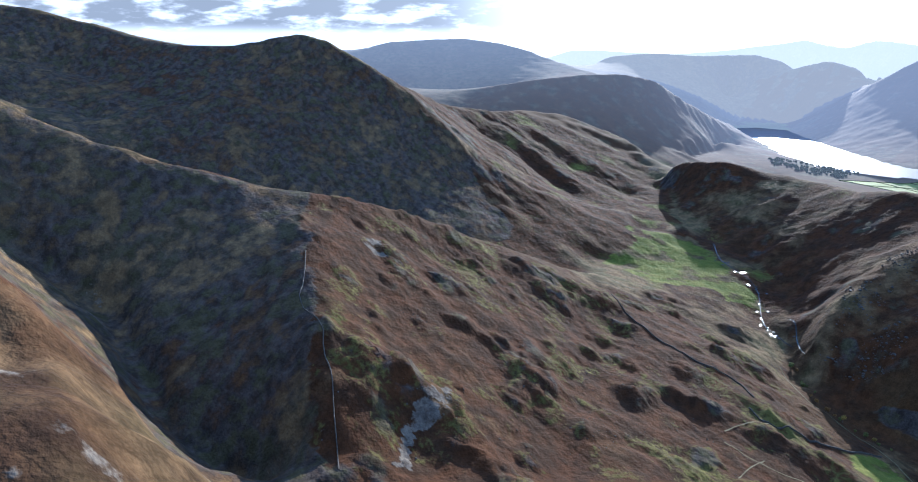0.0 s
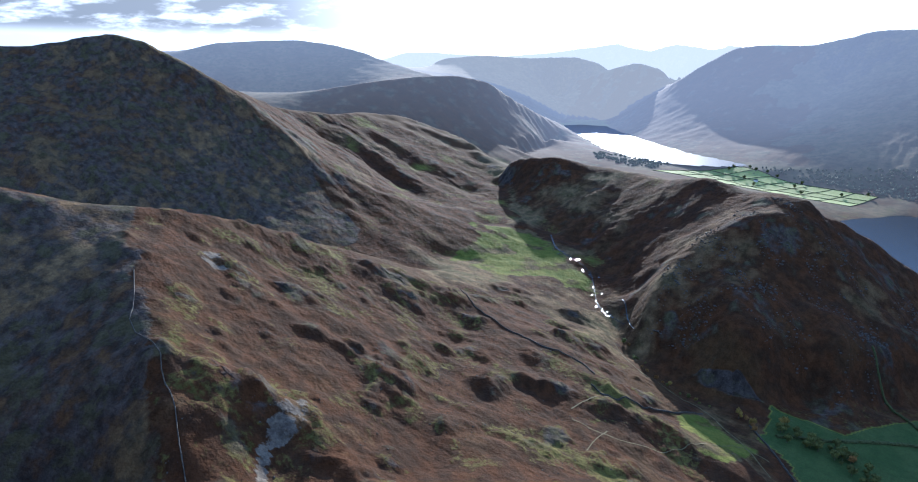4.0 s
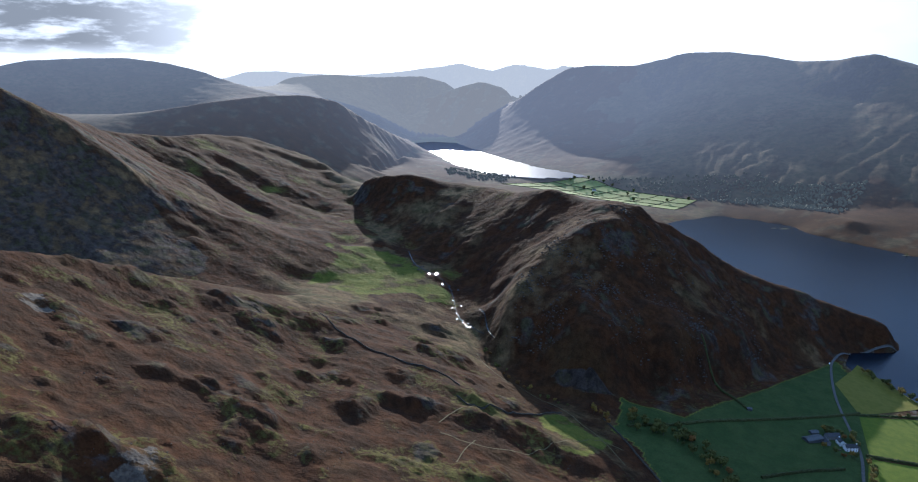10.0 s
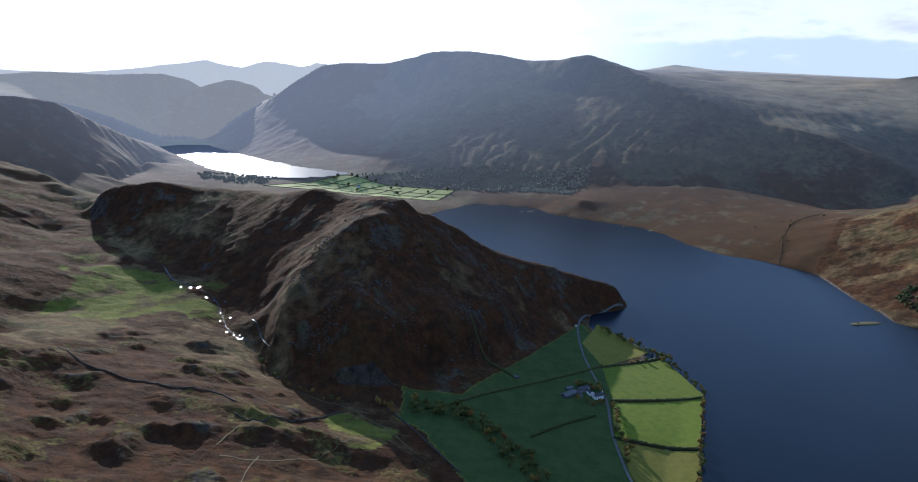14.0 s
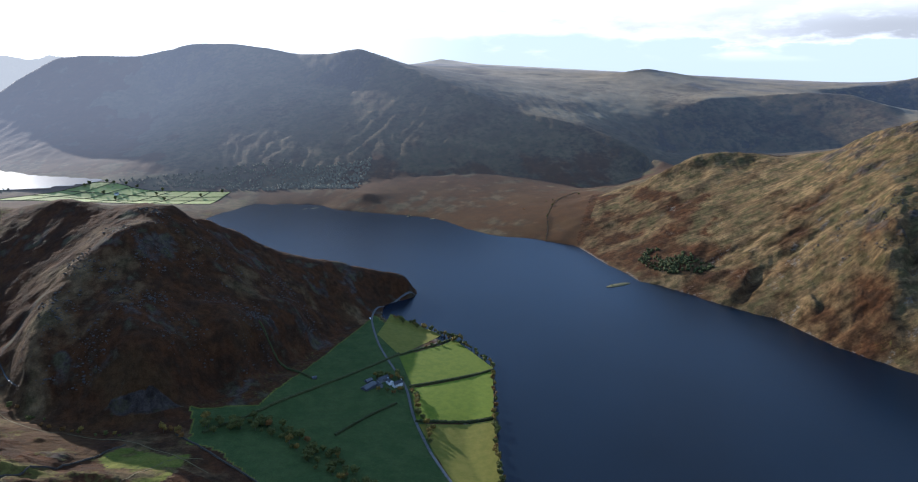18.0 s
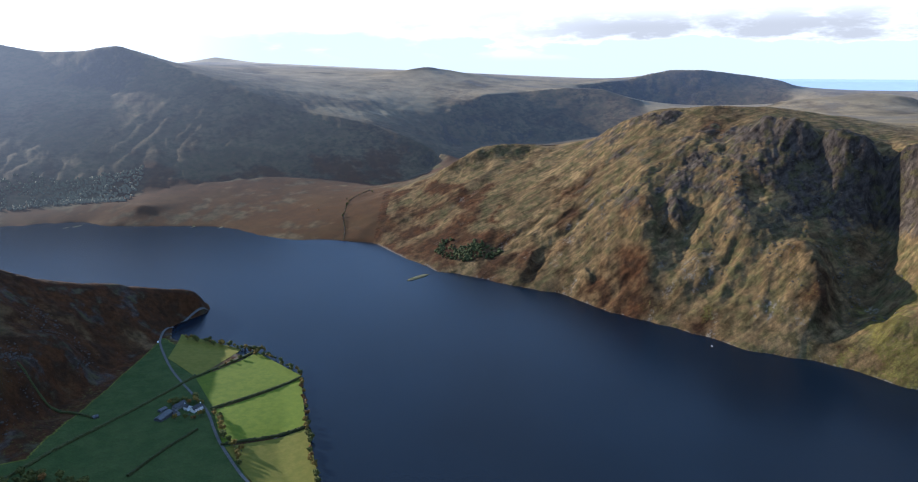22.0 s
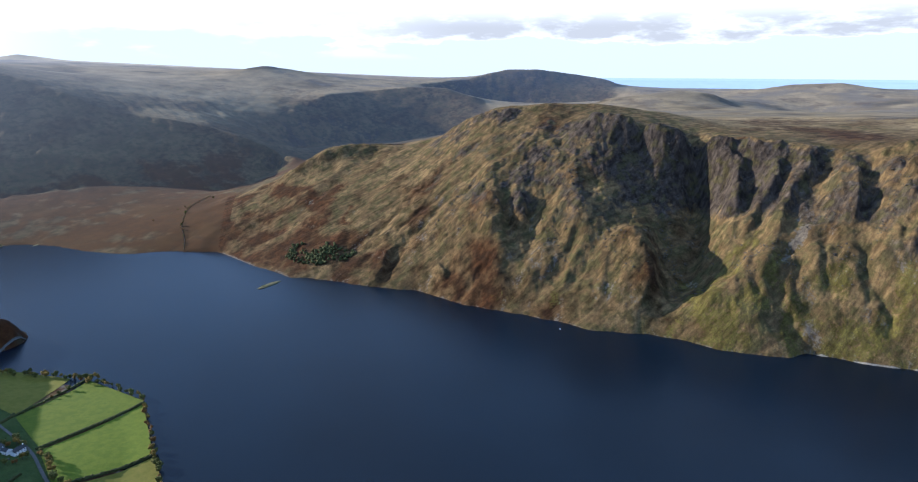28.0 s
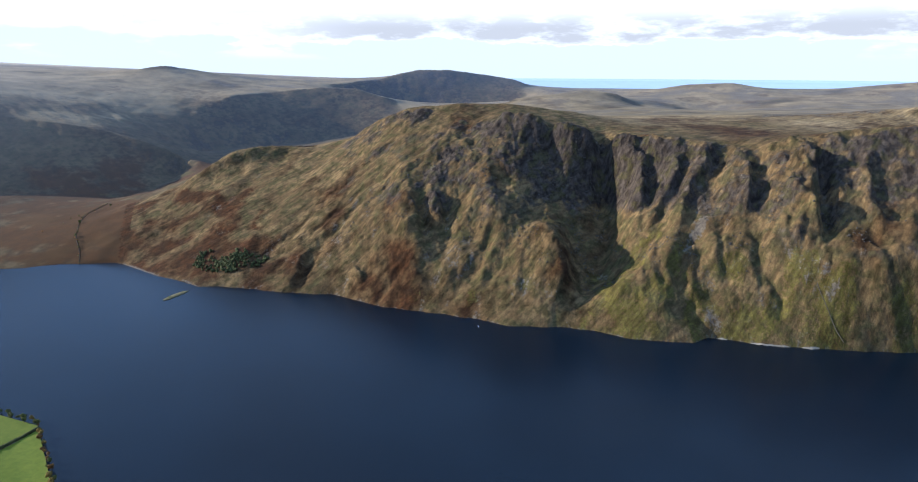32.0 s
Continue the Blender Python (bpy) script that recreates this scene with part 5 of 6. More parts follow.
def lumpy_run(bm, line, width, high, step, seed, rough):
    """A raised bank along a line: a hedge or a dry-stone wall with an uneven top."""
    pts = resample(line, step)
    rng = random.Random(seed)
    rows = []
    for i, (x, y) in enumerate(pts):
        a, b = pts[max(0, i - 1)], pts[min(len(pts) - 1, i + 1)]
        d = math.dist(a, b) or 1
        nx, ny = -(b[1] - a[1]) / d, (b[0] - a[0]) / d
        z = max(float(top(x, y)), 0.2)
        row = []
        for off, up in ((-0.5, -0.5), (-0.52, 0.45), (-0.3, 1), (0.3, 1), (0.52, 0.45), (0.5, -0.5)):
            w = width * off * (1 + rough * rng.uniform(-0.6, 0.6))
            row.append(bm.verts.new((x + nx * w, y + ny * w, z + (high * up * (1 + rough * rng.uniform(-0.5, 0.5)) if up > 0 else -0.6))))
        rows.append(row)
    for a, b in zip(rows, rows[1:]):
        for k in range(5):
            bm.faces.new((a[k], b[k], b[k + 1], a[k + 1]))
    bm.faces.new(rows[0][::-1]), bm.faces.new(rows[-1])
    return bm


def dry_wall(line, label, seed, high=1.5, width=1.1):
    return tagged(part("stone_wall", lumpy_run(bmesh.new(), line, width, high, 4, seed, 0.35), walling), label, "wall", "field walls")


def hedge(line, label, seed, high=2.6, width=3.2):
    return tagged(part("hedge", lumpy_run(bmesh.new(), line, width, high, 2.2, seed, 0.55), hedge_leaf), label, "hedge", "field hedges")


def blob(bm, centre, radius, seed, squash=0.85):
    made = bmesh.ops.create_icosphere(bm, subdivisions=1, radius=1, matrix=Matrix.Identity(4))
    for v in made["verts"]:
        k = 1 + 0.35 * noise.noise(v.co * 1.7 + Vector((seed, seed * 0.7, 0)))
        v.co = Vector(centre) + Vector((v.co.x * radius * k, v.co.y * radius * k, v.co.z * radius * k * squash))


def crown_mesh(seed, tall, wide, count=230):
    """Leaf clumps in several rounded masses, with gaps between them."""
    rng = random.Random(seed)
    bm = bmesh.new()
    masses = []
    for k in range(8):
        a = rng.uniform(0, 6.28)
        r = wide * rng.uniform(0.1, 0.34)
        masses.append((Vector((r * math.cos(a), r * math.sin(a), tall * rng.uniform(0.42, 0.86))), wide * rng.uniform(0.16, 0.27)))
    for c, r in masses:
        blob(bm, c, r * 0.72, seed + c.x)
    for _ in range(count):
        c, r = masses[rng.randrange(8)]
        d = Vector((rng.gauss(0, 1), rng.gauss(0, 1), rng.gauss(0, 0.8))).normalized()
        p = c + d * r * rng.uniform(0.8, 1.22)
        size = wide * rng.uniform(0.05, 0.1)
        u = d.orthogonal().normalized().lerp(Vector((rng.uniform(-1, 1), rng.uniform(-1, 1), rng.uniform(-1, 1))), 0.5).normalized()
        w = u.cross(d.lerp(Vector((0, 0, 1)), 0.4)).normalized()
        bm.faces.new([bm.verts.new(p + u * size * a + w * size * b) for a, b in ((-1, -0.6), (0.2, -1), (1, 0.5), (-0.3, 1))])
    return bm


def trunk_mesh(seed, tall, thick):
    """A tapered, forking trunk."""
    rng = random.Random(seed)
    bm = bmesh.new()

    def limb(a, b, ra, rb):
        d = (b - a).normalized()
        u = d.orthogonal().normalized()
        w = d.cross(u)
        ends = []
        for p, r in ((a, ra), (b, rb)):
            ends.append([bm.verts.new(p + (u * math.cos(t) + w * math.sin(t)) * r) for t in (0, 1.05, 2.09, 3.14, 4.19, 5.24)])
        for k in range(6):
            bm.faces.new((ends[0][k], ends[0][(k + 1) % 6], ends[1][(k + 1) % 6], ends[1][k]))

    fork = Vector((rng.uniform(-0.2, 0.2), rng.uniform(-0.2, 0.2), tall * 0.36))
    limb(Vector((0, 0, -0.4)), fork, thick, thick * 0.7)
    for k in range(5):
        a = k * 1.26 + rng.uniform(-0.4, 0.4)
        end = fork + Vector((math.cos(a) * tall * 0.22, math.sin(a) * tall * 0.22, tall * rng.uniform(0.22, 0.42)))
        limb(fork, end, thick * 0.5, thick * 0.18)
    return bm


def tree(seed, tall, wide, leaves, label, category="tree"):
    """One tree, hidden below the ground's sheet until copied; trunk and crown are its parts."""
    root = new("tree")
    part("trunk", trunk_mesh(seed, tall, tall * 0.035), bark, root)
    part("crown", crown_mesh(seed, tall, wide), leaves, root)
    return tagged(root, label, category)


def plant(kind, x, y, turn, size):
    z = max(float(top(x, y)), 0.1)
    return copy_thing(kind, Matrix.LocRotScale((x, y, z), Euler((0, 0, turn)), None) @ Matrix.Scale(size, 4))


# ---------------------------------------------------------------- pastures, lane, tracks
GRASS = "short bright-green sheep pasture beside the lake"
field_patch("field", PLACES["field1"], hay_field, "small yellow-green pasture under the fell by the lake")
field_patch("field", PLACES["field2"], pasture, GRASS)
field_patch("field", PLACES["field3"], pasture, GRASS)
field_patch("field", PLACES["field4"], hay_field, "yellowing hay meadow beside the lake")
lane = strip("road", smooth_line(PLACES["road"] + [(-245, -1222), (-256, -1240)])[:-1], 3.4, 0.55, tarmac, 5)
tagged(lane, "narrow grey tarmac lane winding round the headland", "road", kind="structure")
lane = strip("road", [(-133, -646), (-140, -600), (-152, -540)], 3.4, 0.55, tarmac, 5)
tagged(lane, "narrow grey tarmac lane between pastures", "road", kind="structure")
for line in (PLACES["patha"], PLACES["pathb"], PLACES["patch"][:1] + PLACES["green_path"][2:3] + [(110, -640)], [(224, -499), (222, -470), (215, -440)],
             [(250, -554), (262, -530), (262, -498)]):
    tagged(strip("path", smooth_line(line), 1.1, 0.4, track_dirt, 5, 0.5), "trodden pale grass path across the bracken", "path", kind="structure")

# ---------------------------------------------------------------- walls and hedges
dry_wall(smooth_line(PLACES["walla"], 1), "dark dry-stone wall running down the bracken slope", 1)
dry_wall(smooth_line(PLACES["nose_wall"], 1), "tumbled pale dry-stone wall along the crest of the bracken nose", 6, 0.9, 0.7)
dry_wall(smooth_line(PLACES["wallb"], 1), "curved dark dry-stone wall at the slope's foot", 2)
dry_wall(smooth_line(PLACES["wallc"], 1), "dark intake wall between bracken and pasture", 3, 1.8, 1.6)
dry_wall(smooth_line(PLACES["wall_mell"], 1), "grey dry-stone wall climbing from the lake's far shore", 4, 1.1, 0.8)
dry_wall(smooth_line(PLACES["wall_moor"], 1), "low dark wall winding across the brown moor", 5, 0.8, 0.9)
for k, name in enumerate(("hedge_a", "hedge_b")):
    hedge(PLACES[name], "straight clipped dark hedge between two pastures", 10 + k)
hedge(PLACES["hedge_0"], "overgrown hedge with gaps between two pastures", 14, 2.2, 3.0)
hedge(PLACES["wall_long"], "long dark hedge across the shaded pastures", 15, 2.4, 4.0)
hedge(PLACES["wall_l2"], "short dark hedge in the shaded pastures", 16)
hedge(PLACES["wall_l3"], "dark hedge below the farm", 17)

# ---------------------------------------------------------------- the beck
def beck(line, width, label):
    ob = strip("beck", smooth_line(line), width, 0.5, still_beck, 9, 0.9)
    return tagged(ob, label, "stream", kind="structure")


beck(PLACES["stream"][:-1], 1.2, "stony beck glittering in the sun through green flats")
beck(PLACES["beck_low"] + [(325, -790)], 1.2, "side channel of the beck shining in the sun")
# level water patches added at random along the beck to make its glints
rng = random.Random(5)
for k in range(44):
    a = PLACES["stream"][k % 7]
    b = PLACES["stream"][k % 7 + 1]
    u = rng.random()
    x, y = a[0] + (b[0] - a[0]) * u + rng.uniform(-9, 9), a[1] + (b[1] - a[1]) * u + rng.uniform(-9, 9)
    pool = strip("pool", [(x, y), (x + rng.uniform(-3.5, 3.5), y + rng.uniform(-5, 5))], rng.uniform(1.4, 3.0), 0.5, beck_water, 3, 0.6, True)
    tagged(pool, "small level water patch added to glint beside the beck", "pool", "pools along the beck", "structure")

# ---------------------------------------------------------------- farm
def gable_house(length, depth, wall_h, roof_h, walls, roofing, label, name="farmhouse", windows=0, chimneys=0):
    root = new(name)
    bm = bmesh.new()
    l, d = length / 2, depth / 2
    v = [bm.verts.new(p) for p in ((-l, -d, -1), (l, -d, -1), (l, d, -1), (-l, d, -1), (-l, -d, wall_h), (l, -d, wall_h), (l, d, wall_h), (-l, d, wall_h), (-l, 0, wall_h + roof_h), (l, 0, wall_h + roof_h))]
    for f in ((0, 1, 5, 4), (2, 3, 7, 6), (1, 2, 6, 9, 5), (3, 0, 4, 8, 7)):
        bm.faces.new([v[i] for i in f])
    part("wall", bm, walls, root)
    pitch = math.hypot(d, roof_h)
    for side in (-1, 1):
        bm = bmesh.new()
        slab = box(bm, 0, 0, 0, length + 0.8, pitch + 0.7, 0.18, 0.03)
        bm.transform(Matrix.Translation((0, side * (d / 2 + 0.12), wall_h + roof_h / 2 + 0.05)) @ Matrix.Rotation(-side * math.atan2(roof_h, d), 4, "X"))
        part("roof", slab, roofing, root)
    for k in range(chimneys):
        stack = part("chimney", box(bmesh.new(), (l - 0.6) * (1 if k else -1), 0, wall_h + roof_h + 0.3, 1.0, 0.8, 1.7, 0.05), walls, root)
        part("chimney_pot", box(bmesh.new(), (l - 0.6) * (1 if k else -1), 0, wall_h + roof_h + 1.3, 0.35, 0.35, 0.5, 0.05), slate, stack)
    for side in (-1, 1):
        for k in range(windows):
            for z in (1.5, 4.1):
                if z + 1 < wall_h:
                    x = -l + length * (k + 0.5) / windows
                    if z < 2 and k == windows // 2 and side == -1:
                        part("door", box(bmesh.new(), x, side * d, 1.0, 1.0, 0.16, 2.05, 0.02), timber, root)
                        continue
                    w = part("window", box(bmesh.new(), x, side * d, z, 1.2, 0.14, 1.35, 0.02), timber, root)
                    part("pane", box(bmesh.new(), x, side * (d + 0.05), z, 1.0, 0.1, 1.15), glassy, w)
    if not windows:
        part("door", box(bmesh.new(), 0, -d, 1.6, 3.2, 0.16, 3.2, 0.03), timber, root)
    return tagged(root, label, "house" if windows else "barn")


def stand(ob, x, y, turn, z=None):
    ob.matrix_basis = pose(x, y, float(top(x, y)) if z is None else z, 0, 0, turn)
    return ob


stand(gable_house(14, 7, 5.4, 2.8, limewash, slate, "white limewashed farmhouse with a slate roof", windows=4, chimneys=2), -122, -812, 25)
stand(gable_house(9, 6, 4.9, 2.4, limewash, slate, "white cottage wing with slate roof beside the farmhouse", "cottage", windows=3, chimneys=1), -112, -820, 115)
stand(gable_house(16, 8, 4.2, 2.8, barn_stone, slate, "grey stone barn with a slate roof", "barn"), -104, -830, 30)
stand(gable_house(12, 7, 3.6, 2.2, barn_stone, slate, "low grey stone byre beside the yard", "barn"), -96, -812, 110)
stand(gable_house(22, 10, 3.8, 2.0, tin, tin, "long pale tin cattle shed", "shed"), -82, -808, 42)
stand(gable_house(10, 6, 2.8, 1.3, tin, tin, "small pale tin shed", "shed"), -84, -828, 35)
stand(gable_house(6, 4, 2.4, 1.2, tin, tin, "small field shed beside the hedge", "shed"), -10, -836, 20)


def car(paint, label):
    root = new("car")
    bm = bmesh.new()
    outline = [(-2.0, 0.35), (2.0, 0.35), (2.05, 0.75), (1.1, 0.95), (0.45, 1.42), (-1.2, 1.45), (-1.95, 0.95)]
    near_side = [bm.verts.new((x, -0.85, z)) for x, z in outline]
    far_side = [bm.verts.new((x, 0.85, z)) for x, z in outline]
    bm.faces.new(near_side), bm.faces.new(far_side[::-1])
    for k in range(7):
        bm.faces.new((near_side[k], far_side[k], far_side[(k + 1) % 7], near_side[(k + 1) % 7]))
    part("body", bm, paint, root)
    for side in (-1, 1):
        part("side_window", box(bmesh.new(), -0.35, side * 0.86, 1.17, 1.5, 0.04, 0.34), glassy, root)
        for x in (-1.25, 1.25):
            bm = bmesh.new()
            bmesh.ops.create_cone(bm, cap_ends=True, segments=12, radius1=0.33, radius2=0.33, depth=0.22, matrix=Matrix.Translation((x, side * 0.8, 0.33)) @ Matrix.Rotation(1.5708, 4, "X"))
            part("wheel", bm, rubber, root)
    return tagged(root, label, "car")


stand(car(white_paint, "small white car on the lane"), -117, -1086, 85, float(top(-117, -1086)) + 0.6)
stand(car(tin, "pale grey car parked in the farmyard"), -110, -803, 40)

# ---------------------------------------------------------------- trees
OAK = tree(1, 9.5, 9.0, leaf_green, "dark green rounded oak beside the lake pastures")
ASH = tree(2, 10.5, 7.5, leaf_gold, "yellowing autumn tree by the lake shore")
ROWAN = tree(3, 6.5, 6.0, leaf_rust, "small rust-brown autumn tree")
THORN = tree(4, 5.0, 5.0, leaf_green, "low dark hawthorn on rough ground")
KINDS = (OAK, ASH, ROWAN, THORN)
rng = random.Random(11)


def row_of_trees(line, gap, spread, weights, group, lo=0.7, hi=1.2):
    for x, y in resample(line, gap):
        kind = rng.choices(KINDS, weights)[0]
        x, y = x + rng.uniform(-spread, spread), y + rng.uniform(-spread, spread)
        tagged(plant(kind, x, y, rng.uniform(0, 6.28), rng.uniform(lo, hi)), group=group)


row_of_trees([(x + 3, y) for x, y in PLACES["shore_trees"]], 9, 3.0, (5, 5, 3, 3), "trees along the lake shore")
row_of_trees([(-213, -638), (-205, -600), (-195, -560)], 9, 3.0, (4, 4, 2, 2), "trees along the lake shore")
row_of_trees([(-230, -995), (-242, -975), (-250, -965)], 6, 3.5, (6, 2, 1, 1), "trees along the lake shore", 0.9, 1.3)
row_of_trees([(-141, -800), (-139, -760), (-136, -725), (-139, -700), (-138, -665)], 8, 2.0, (4, 4, 1, 2), "trees along the lane", 0.8, 1.2)
row_of_trees([(-134, -822), (-125, -835), (-108, -842), (-92, -838)], 6, 4.0, (5, 3, 2, 1), "trees round the farm", 0.8, 1.2)
row_of_trees([(-128, -795), (-110, -788), (-96, -796)], 7, 3.0, (4, 2, 2, 2), "trees round the farm", 0.7, 1.0)
row_of_trees([(-150, -918), (-190, -945), (-225, -966)], 15, 2.0, (3, 2, 1, 4), "trees along the old hedge", 0.6, 0.9)
row_of_trees([(160, -706), (150, -700), (138, -690)], 5, 4.0, (1, 6, 4, 0), "autumn trees at the wall's end", 0.9, 1.25)
HOLLOW = [(122, -713), (84, -709), (50, -722), (21, -693), (-6, -657), (-31, -614), (-47, -580), (-60, -545)]
row_of_trees(HOLLOW, 5.5, 9.0, (6, 1, 1, 3), "dark trees in the shaded hollow", 0.9, 1.5)
row_of_trees([(x + 14, y + 12) for x, y in HOLLOW[1:]], 7, 8.0, (6, 1, 0, 4), "dark trees in the shaded hollow", 0.8, 1.4)
row_of_trees([(330, -780), (300, -745), (262, -712), (220, -706), (190, -700)], 12, 4.0, (1, 1, 3, 5), "thorns along the beck", 0.6, 1.0)
row_of_trees(PLACES["wall_moor"], 13, 4.0, (1, 0, 1, 6), "thorns along the moor wall", 0.5, 0.9)
row_of_trees([(-665, -1772), (-738, -1795), (-840, -1797), (-885, -1745)], 22, 6.0, (1, 0, 1, 6), "thorns along the moor beck", 0.5, 0.9)
for kind in KINDS:
    kind.matrix_basis = Matrix.LocRotScale((*{0: (-128, -848), 1: (-146, -690), 2: (-215, -610), 3: (245, -709)}[KINDS.index(kind)],
                                            float(top(*{0: (-128, -848), 1: (-146, -690), 2: (-215, -610), 3: (245, -709)}[KINDS.index(kind)]))), None, None)


def woodland(name, loop, count, seed, label, leaves, size=(4, 8)):
    """A far wood: many small crowns joined, none of them countable."""
    rng = random.Random(seed)
    xs, ys = [p[0] for p in loop], [p[1] for p in loop]
    base = bmesh.new()
    bmesh.ops.create_icosphere(base, subdivisions=1, radius=1)
    bv, bf = [tuple(v.co) for v in base.verts], [[v.index for v in f.verts] for f in base.faces]
    base.free()
    verts, faces = [], []
    while count:
        x, y = rng.uniform(min(xs), max(xs)), rng.uniform(min(ys), max(ys))
        if not inside(np.array(x), np.array(y), loop) or noise.noise((x / 60, y / 60, seed)) < rng.uniform(-0.45, 0.35):
            count -= 0.2 if count > 0.3 else count
            continue
        count = max(0, count - 1)
        r = rng.uniform(*size)
        z, n = float(top(x, y)), len(verts)
        for vx, vy, vz in bv:
            k = r * rng.uniform(0.62, 1.2)
            verts.append((x + vx * k, y + vy * k, z + r * 0.7 + vz * k * 1.1))
        faces += [[n + i for i in f] for f in bf]
    me = bpy.data.meshes.new(name)
    me.from_pydata(verts, [], faces)
    me.materials.append(leaves)
    return tagged(new(name, me), label, "wood", kind="stuff")


woodland("woodland", PLACES["woods"], 900, 3, "dark oak wood at the foot of the far fell", hazed_leaf, (3, 5.5))
woodland("woodland", PLACES["woods2"], 900, 4, "dense dark wood along the far fell's foot", hazed_leaf, (3, 5.5))
woodland("woodland", PLACES["woods3"], 400, 5, "trees along the far lake's shore", hazed_leaf, (3, 5.5))
woodland("scrub", PLACES["scrub"], 420, 6, "dark gorse and scrub above the spit", hedge_leaf, (2, 4))

# ---------------------------------------------------------------- far pastures between the lakes
def far_pastures():
    a, b, c, d = (Vector(p) for p in PLACES["farpast"])
    at = lambda u, v: tuple((a.lerp(d, u)).lerp(b.lerp(c, u), v))
    cuts_u, cuts_v = (0, 0.13, 0.27, 0.42, 0.56, 0.7, 0.85, 1.0), (0, 0.34, 0.64, 1.0)
    for u0, u1 in zip(cuts_u, cuts_u[1:]):
        for v0, v1 in zip(cuts_v, cuts_v[1:]):
            e = 0.006
            field_patch("field", (at(u0 + e, v0 + 2 * e), at(u1 - e, v0 + 2 * e), at(u1 - e, v1 - 2 * e), at(u0 + e, v1 - 2 * e)), hazed_pasture,
                        "bright green walled pasture between the two lakes", 8)["group"] = "pastures between the lakes"
    for k, u in enumerate(cuts_u):
        hedge([at(u, 0), at(u, 0.5), at(u, 1)], "dark hedge between far pastures", 40 + k, 1.3, 1.3)
    for k, v in enumerate(cuts_v):
        hedge([at(0, v), at(0.5, v), at(1, v)], "long dark hedge between far pastures", 60 + k, 1.3, 1.3)
    for u, v in ((0.02, 0.9), (0.05, 0.8), (0.1, 0.97), (0.16, 0.95), (0.22, 1.0), (0.27, 0.6), (0.3, 1.0), (0.42, 0.4), (0.5, 0.98), (0.56, 0.7), (0.7, 0.36), (0.85, 0.64), (0.95, 0.9)):
        tagged(plant(OAK, *at(u, v), u * 9, 1.5), group="trees among the far pastures")


far_pastures()
stand(gable_house(12, 8, 5, 3, limewash, slate, "white far-off house among green pastures", windows=3, chimneys=1), *PLACES["farhouse"][0], 30)

# ---------------------------------------------------------------- shore and water's edge
def spit():
    bm = bmesh.new()
    bmesh.ops.create_icosphere(bm, subdivisions=3, radius=1)
    for v in bm.verts:
        v.co = Vector((v.co.x * 30, v.co.y * 7, v.co.z * 1.6)) * (1 + 0.25 * noise.noise(v.co * 2.5))
    return part("islet", bm, near_ground_turf)


near_ground_turf = simple("islet_turf", (0.09, 0.085, 0.03), (0.15, 0.12, 0.06), 4, 0.3)
tagged(spit(), "low grassy spit reaching into the lake", "islet", kind="structure").matrix_basis = pose(-648, -1162, 0.3, 0, 0, 12)
for x, y, s in ((-338, -1918, 0.35), (-60, -2110, 0.5), (-30, -2105, 0.35), (-405, -1868, 0.5)):
    tagged(spit(), "small low islet close to the shore", "islet", kind="structure").matrix_basis = pose(x, y, 0.2, 0, 0, 30) @ Matrix.Scale(s, 4)
tagged(plant(THORN, -632, -1158, 0, 0.9), group="thorns on the spit")
tagged(plant(THORN, -338, -1918, 1, 1.1), group="thorns on the spit")


def rowing_boat():
    root = new("boat")
    bm = bmesh.new()
    ribs = []
    for x, w, z in ((-2.1, 0.5, 0.5), (-1.0, 0.8, 0.42), (0.4, 0.85, 0.42), (1.5, 0.55, 0.5), (2.3, 0.05, 0.65)):
        ribs.append([bm.verts.new(p) for p in ((x, -w, z), (x, -w * 0.7, 0), (x, w * 0.7, 0), (x, w, z))])
    for a, b in zip(ribs, ribs[1:]):
        for k in range(3):
            bm.faces.new((a[k], b[k], b[k + 1], a[k + 1]))
    bm.faces.new(ribs[0])
    part("hull", bm, white_paint, root)
    for x in (-1.0, 0.4):
        part("thwart", box(bmesh.new(), x, 0, 0.36, 0.28, 1.5, 0.05), timber, root)
    return tagged(root, "small white rowing boat off the far shore", "boat")


stand(rowing_boat(), -872, -588, 60, -0.05)


# pale shingle along the western shore
for a, b in ((15, 20),):
    line = [(x - 3, y) for x, y in xy2("west_shore")[a:b + 1]]
    tagged(strip("beach", smooth_line(line), 4.5, 0.25, shingle, 6, 0.5), "narrow pale shingle beach at the lake's edge", "beach", kind="structure")


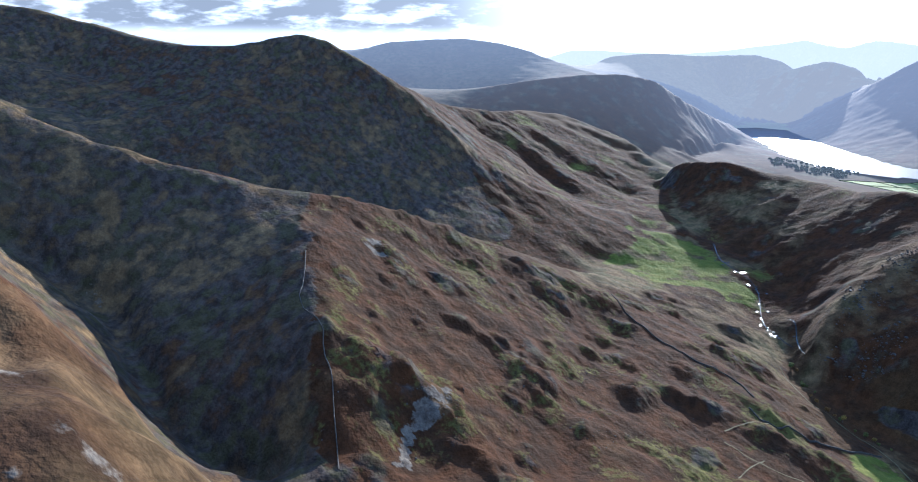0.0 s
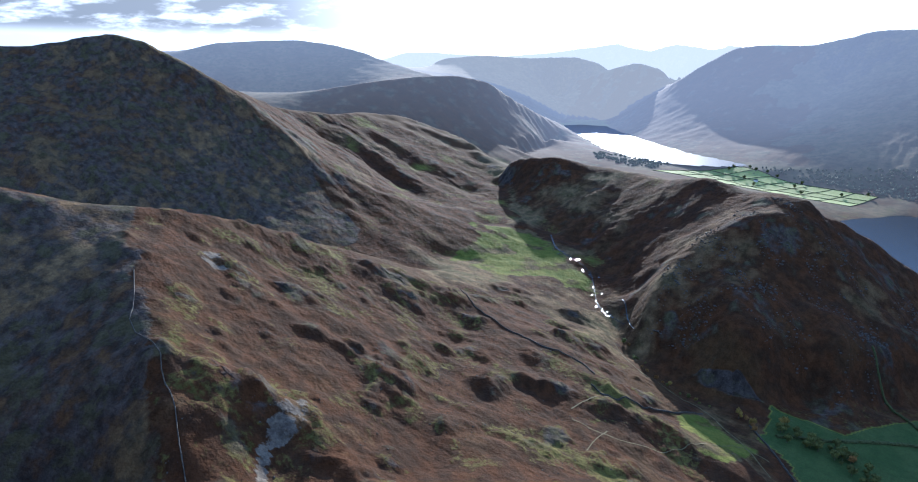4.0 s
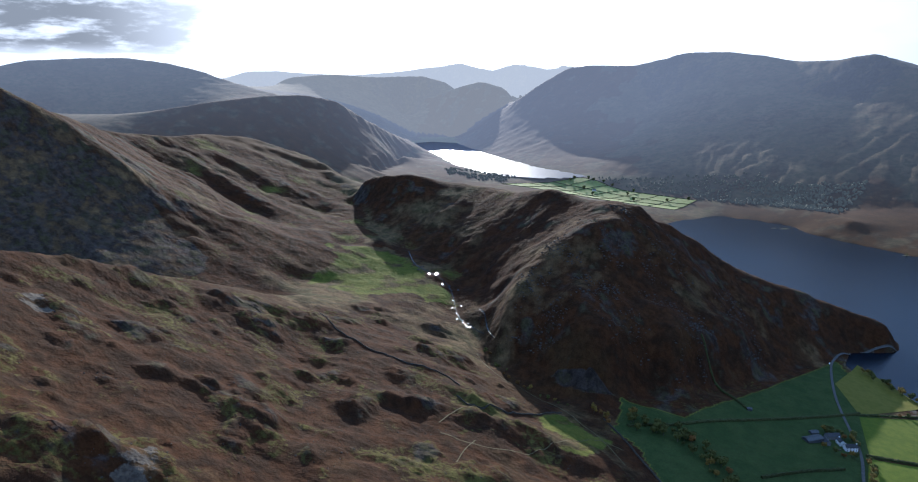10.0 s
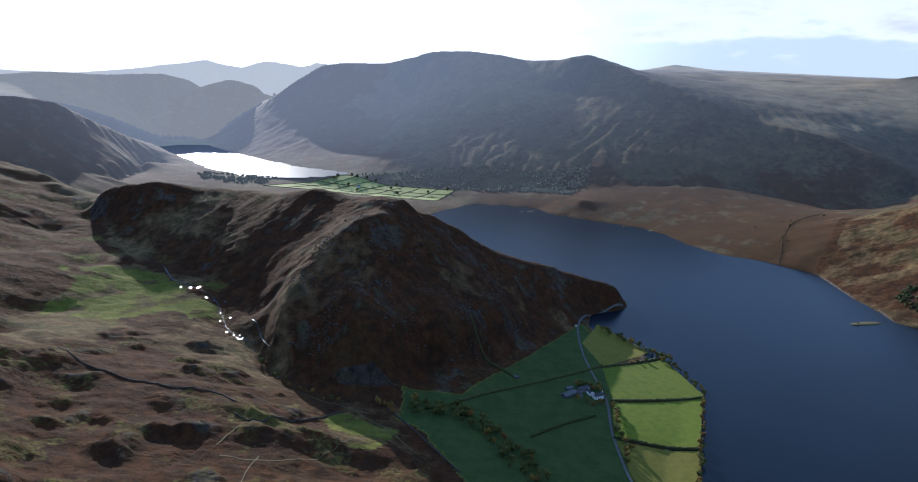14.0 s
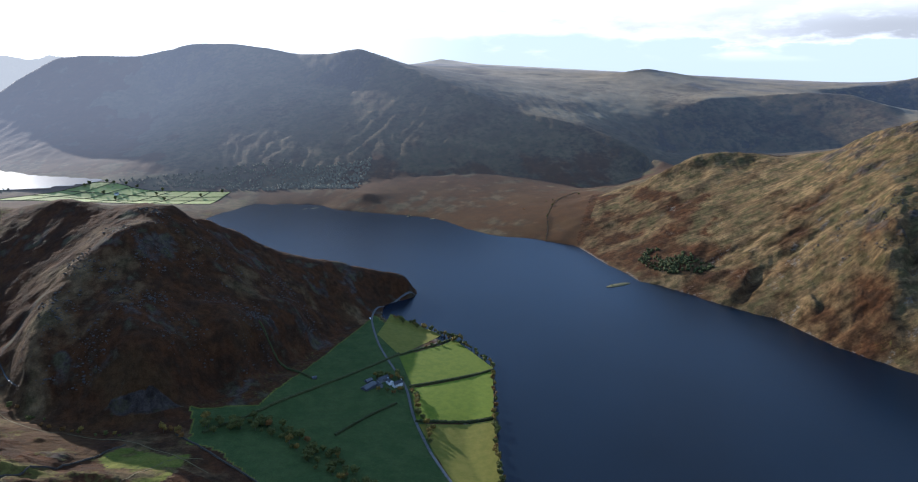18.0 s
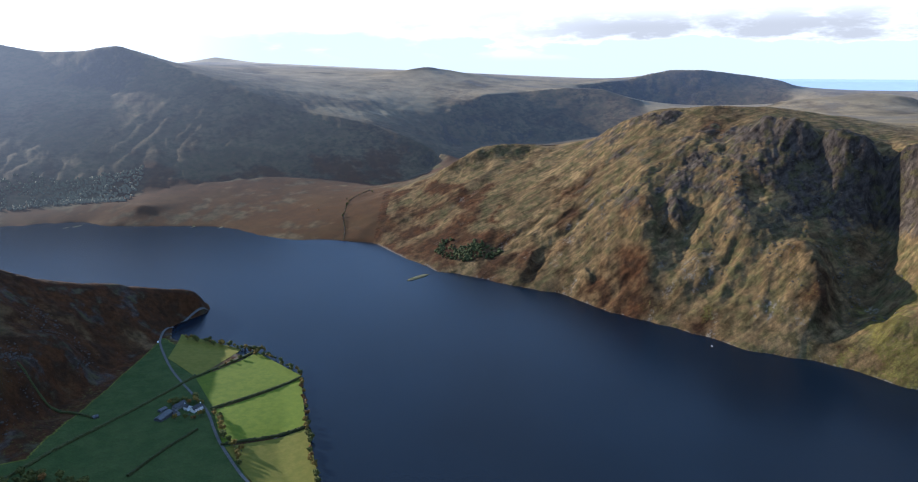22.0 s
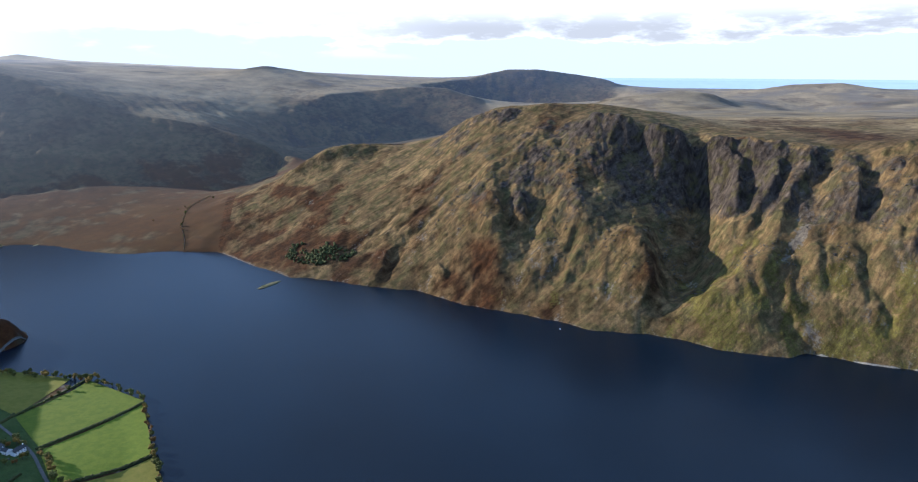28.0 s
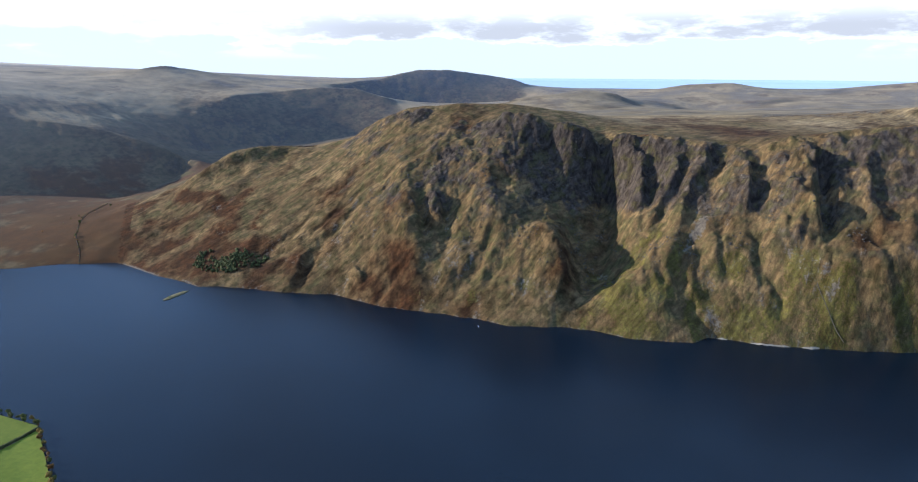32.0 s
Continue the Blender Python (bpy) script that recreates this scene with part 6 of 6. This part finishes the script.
# ---------------------------------------------------------------- loose stones
def boulder_field(name, loop, count, seed, label, size, keep):
    """Many small angular stones half sunk in the ground, none of them countable."""
    draw = np.random.default_rng(seed)
    xs, ys = [p[0] for p in loop], [p[1] for p in loop]
    x, y = draw.uniform(min(xs), max(xs), count * 12), draw.uniform(min(ys), max(ys), count * 12)
    ok = inside(x, y, loop) & (keep(x, y) > draw.uniform(0, 1, len(x)))
    x, y = x[ok][:count], y[ok][:count]
    base = bmesh.new()
    bmesh.ops.create_icosphere(base, subdivisions=1, radius=1)
    shape, faces = np.array([v.co[:] for v in base.verts]), np.array([[v.index for v in f.verts] for f in base.faces])
    base.free()
    n, m = len(x), len(shape)
    r = size[0] + (size[1] - size[0]) * draw.random(n) ** 3
    lumps = shape[None] * (r[:, None] * draw.uniform(0.6, 1.25, (n, m)))[..., None] * np.array([1.2, 1.0, 0.75])
    verts = lumps + np.stack([x, y, top(x, y) + 0.15 * r], 1)[:, None]
    me = bpy.data.meshes.new(name)
    me.from_pydata(verts.reshape(-1, 3).tolist(), [], (faces[None] + (np.arange(n) * m)[:, None, None]).reshape(-1, 3).tolist())
    me.materials.append(lichen_stone)
    return tagged(new(name, me), label, "stones", kind="stuff")


lichen_stone = simple("lichened_stone", (0.026, 0.023, 0.019), (0.06, 0.053, 0.045), 0.9, 0.1)
clumped = lambda x, y: np.clip(0.1 + 1.4 * fbm(x, y, 45, 3, 61), 0, 1)
boulder_field("stones", [(200, -150), (330, -130), (560, -220), (620, -300), (600, -480), (480, -700), (250, -680), (120, -600), (190, -420), (230, -300)],
              1500, 8, "grey stones scattered among bracken on the near fellside", (0.2, 0.85), clumped)
boulder_field("stones", [(-930, -1000), (-1250, -900), (-1330, -500), (-1350, 0), (-1250, 0), (-1080, -350), (-990, -600)],
              3000, 9, "fallen crag stones strewn down the fell above the lake", (0.5, 2.2), clumped)
boulder_field("stones", [(330, -760), (80, -800), (-60, -1050), (60, -1080), (250, -1060), (360, -900)],
              1800, 10, "fallen stones below the dark crags of the headland", (0.5, 2.0), clumped)
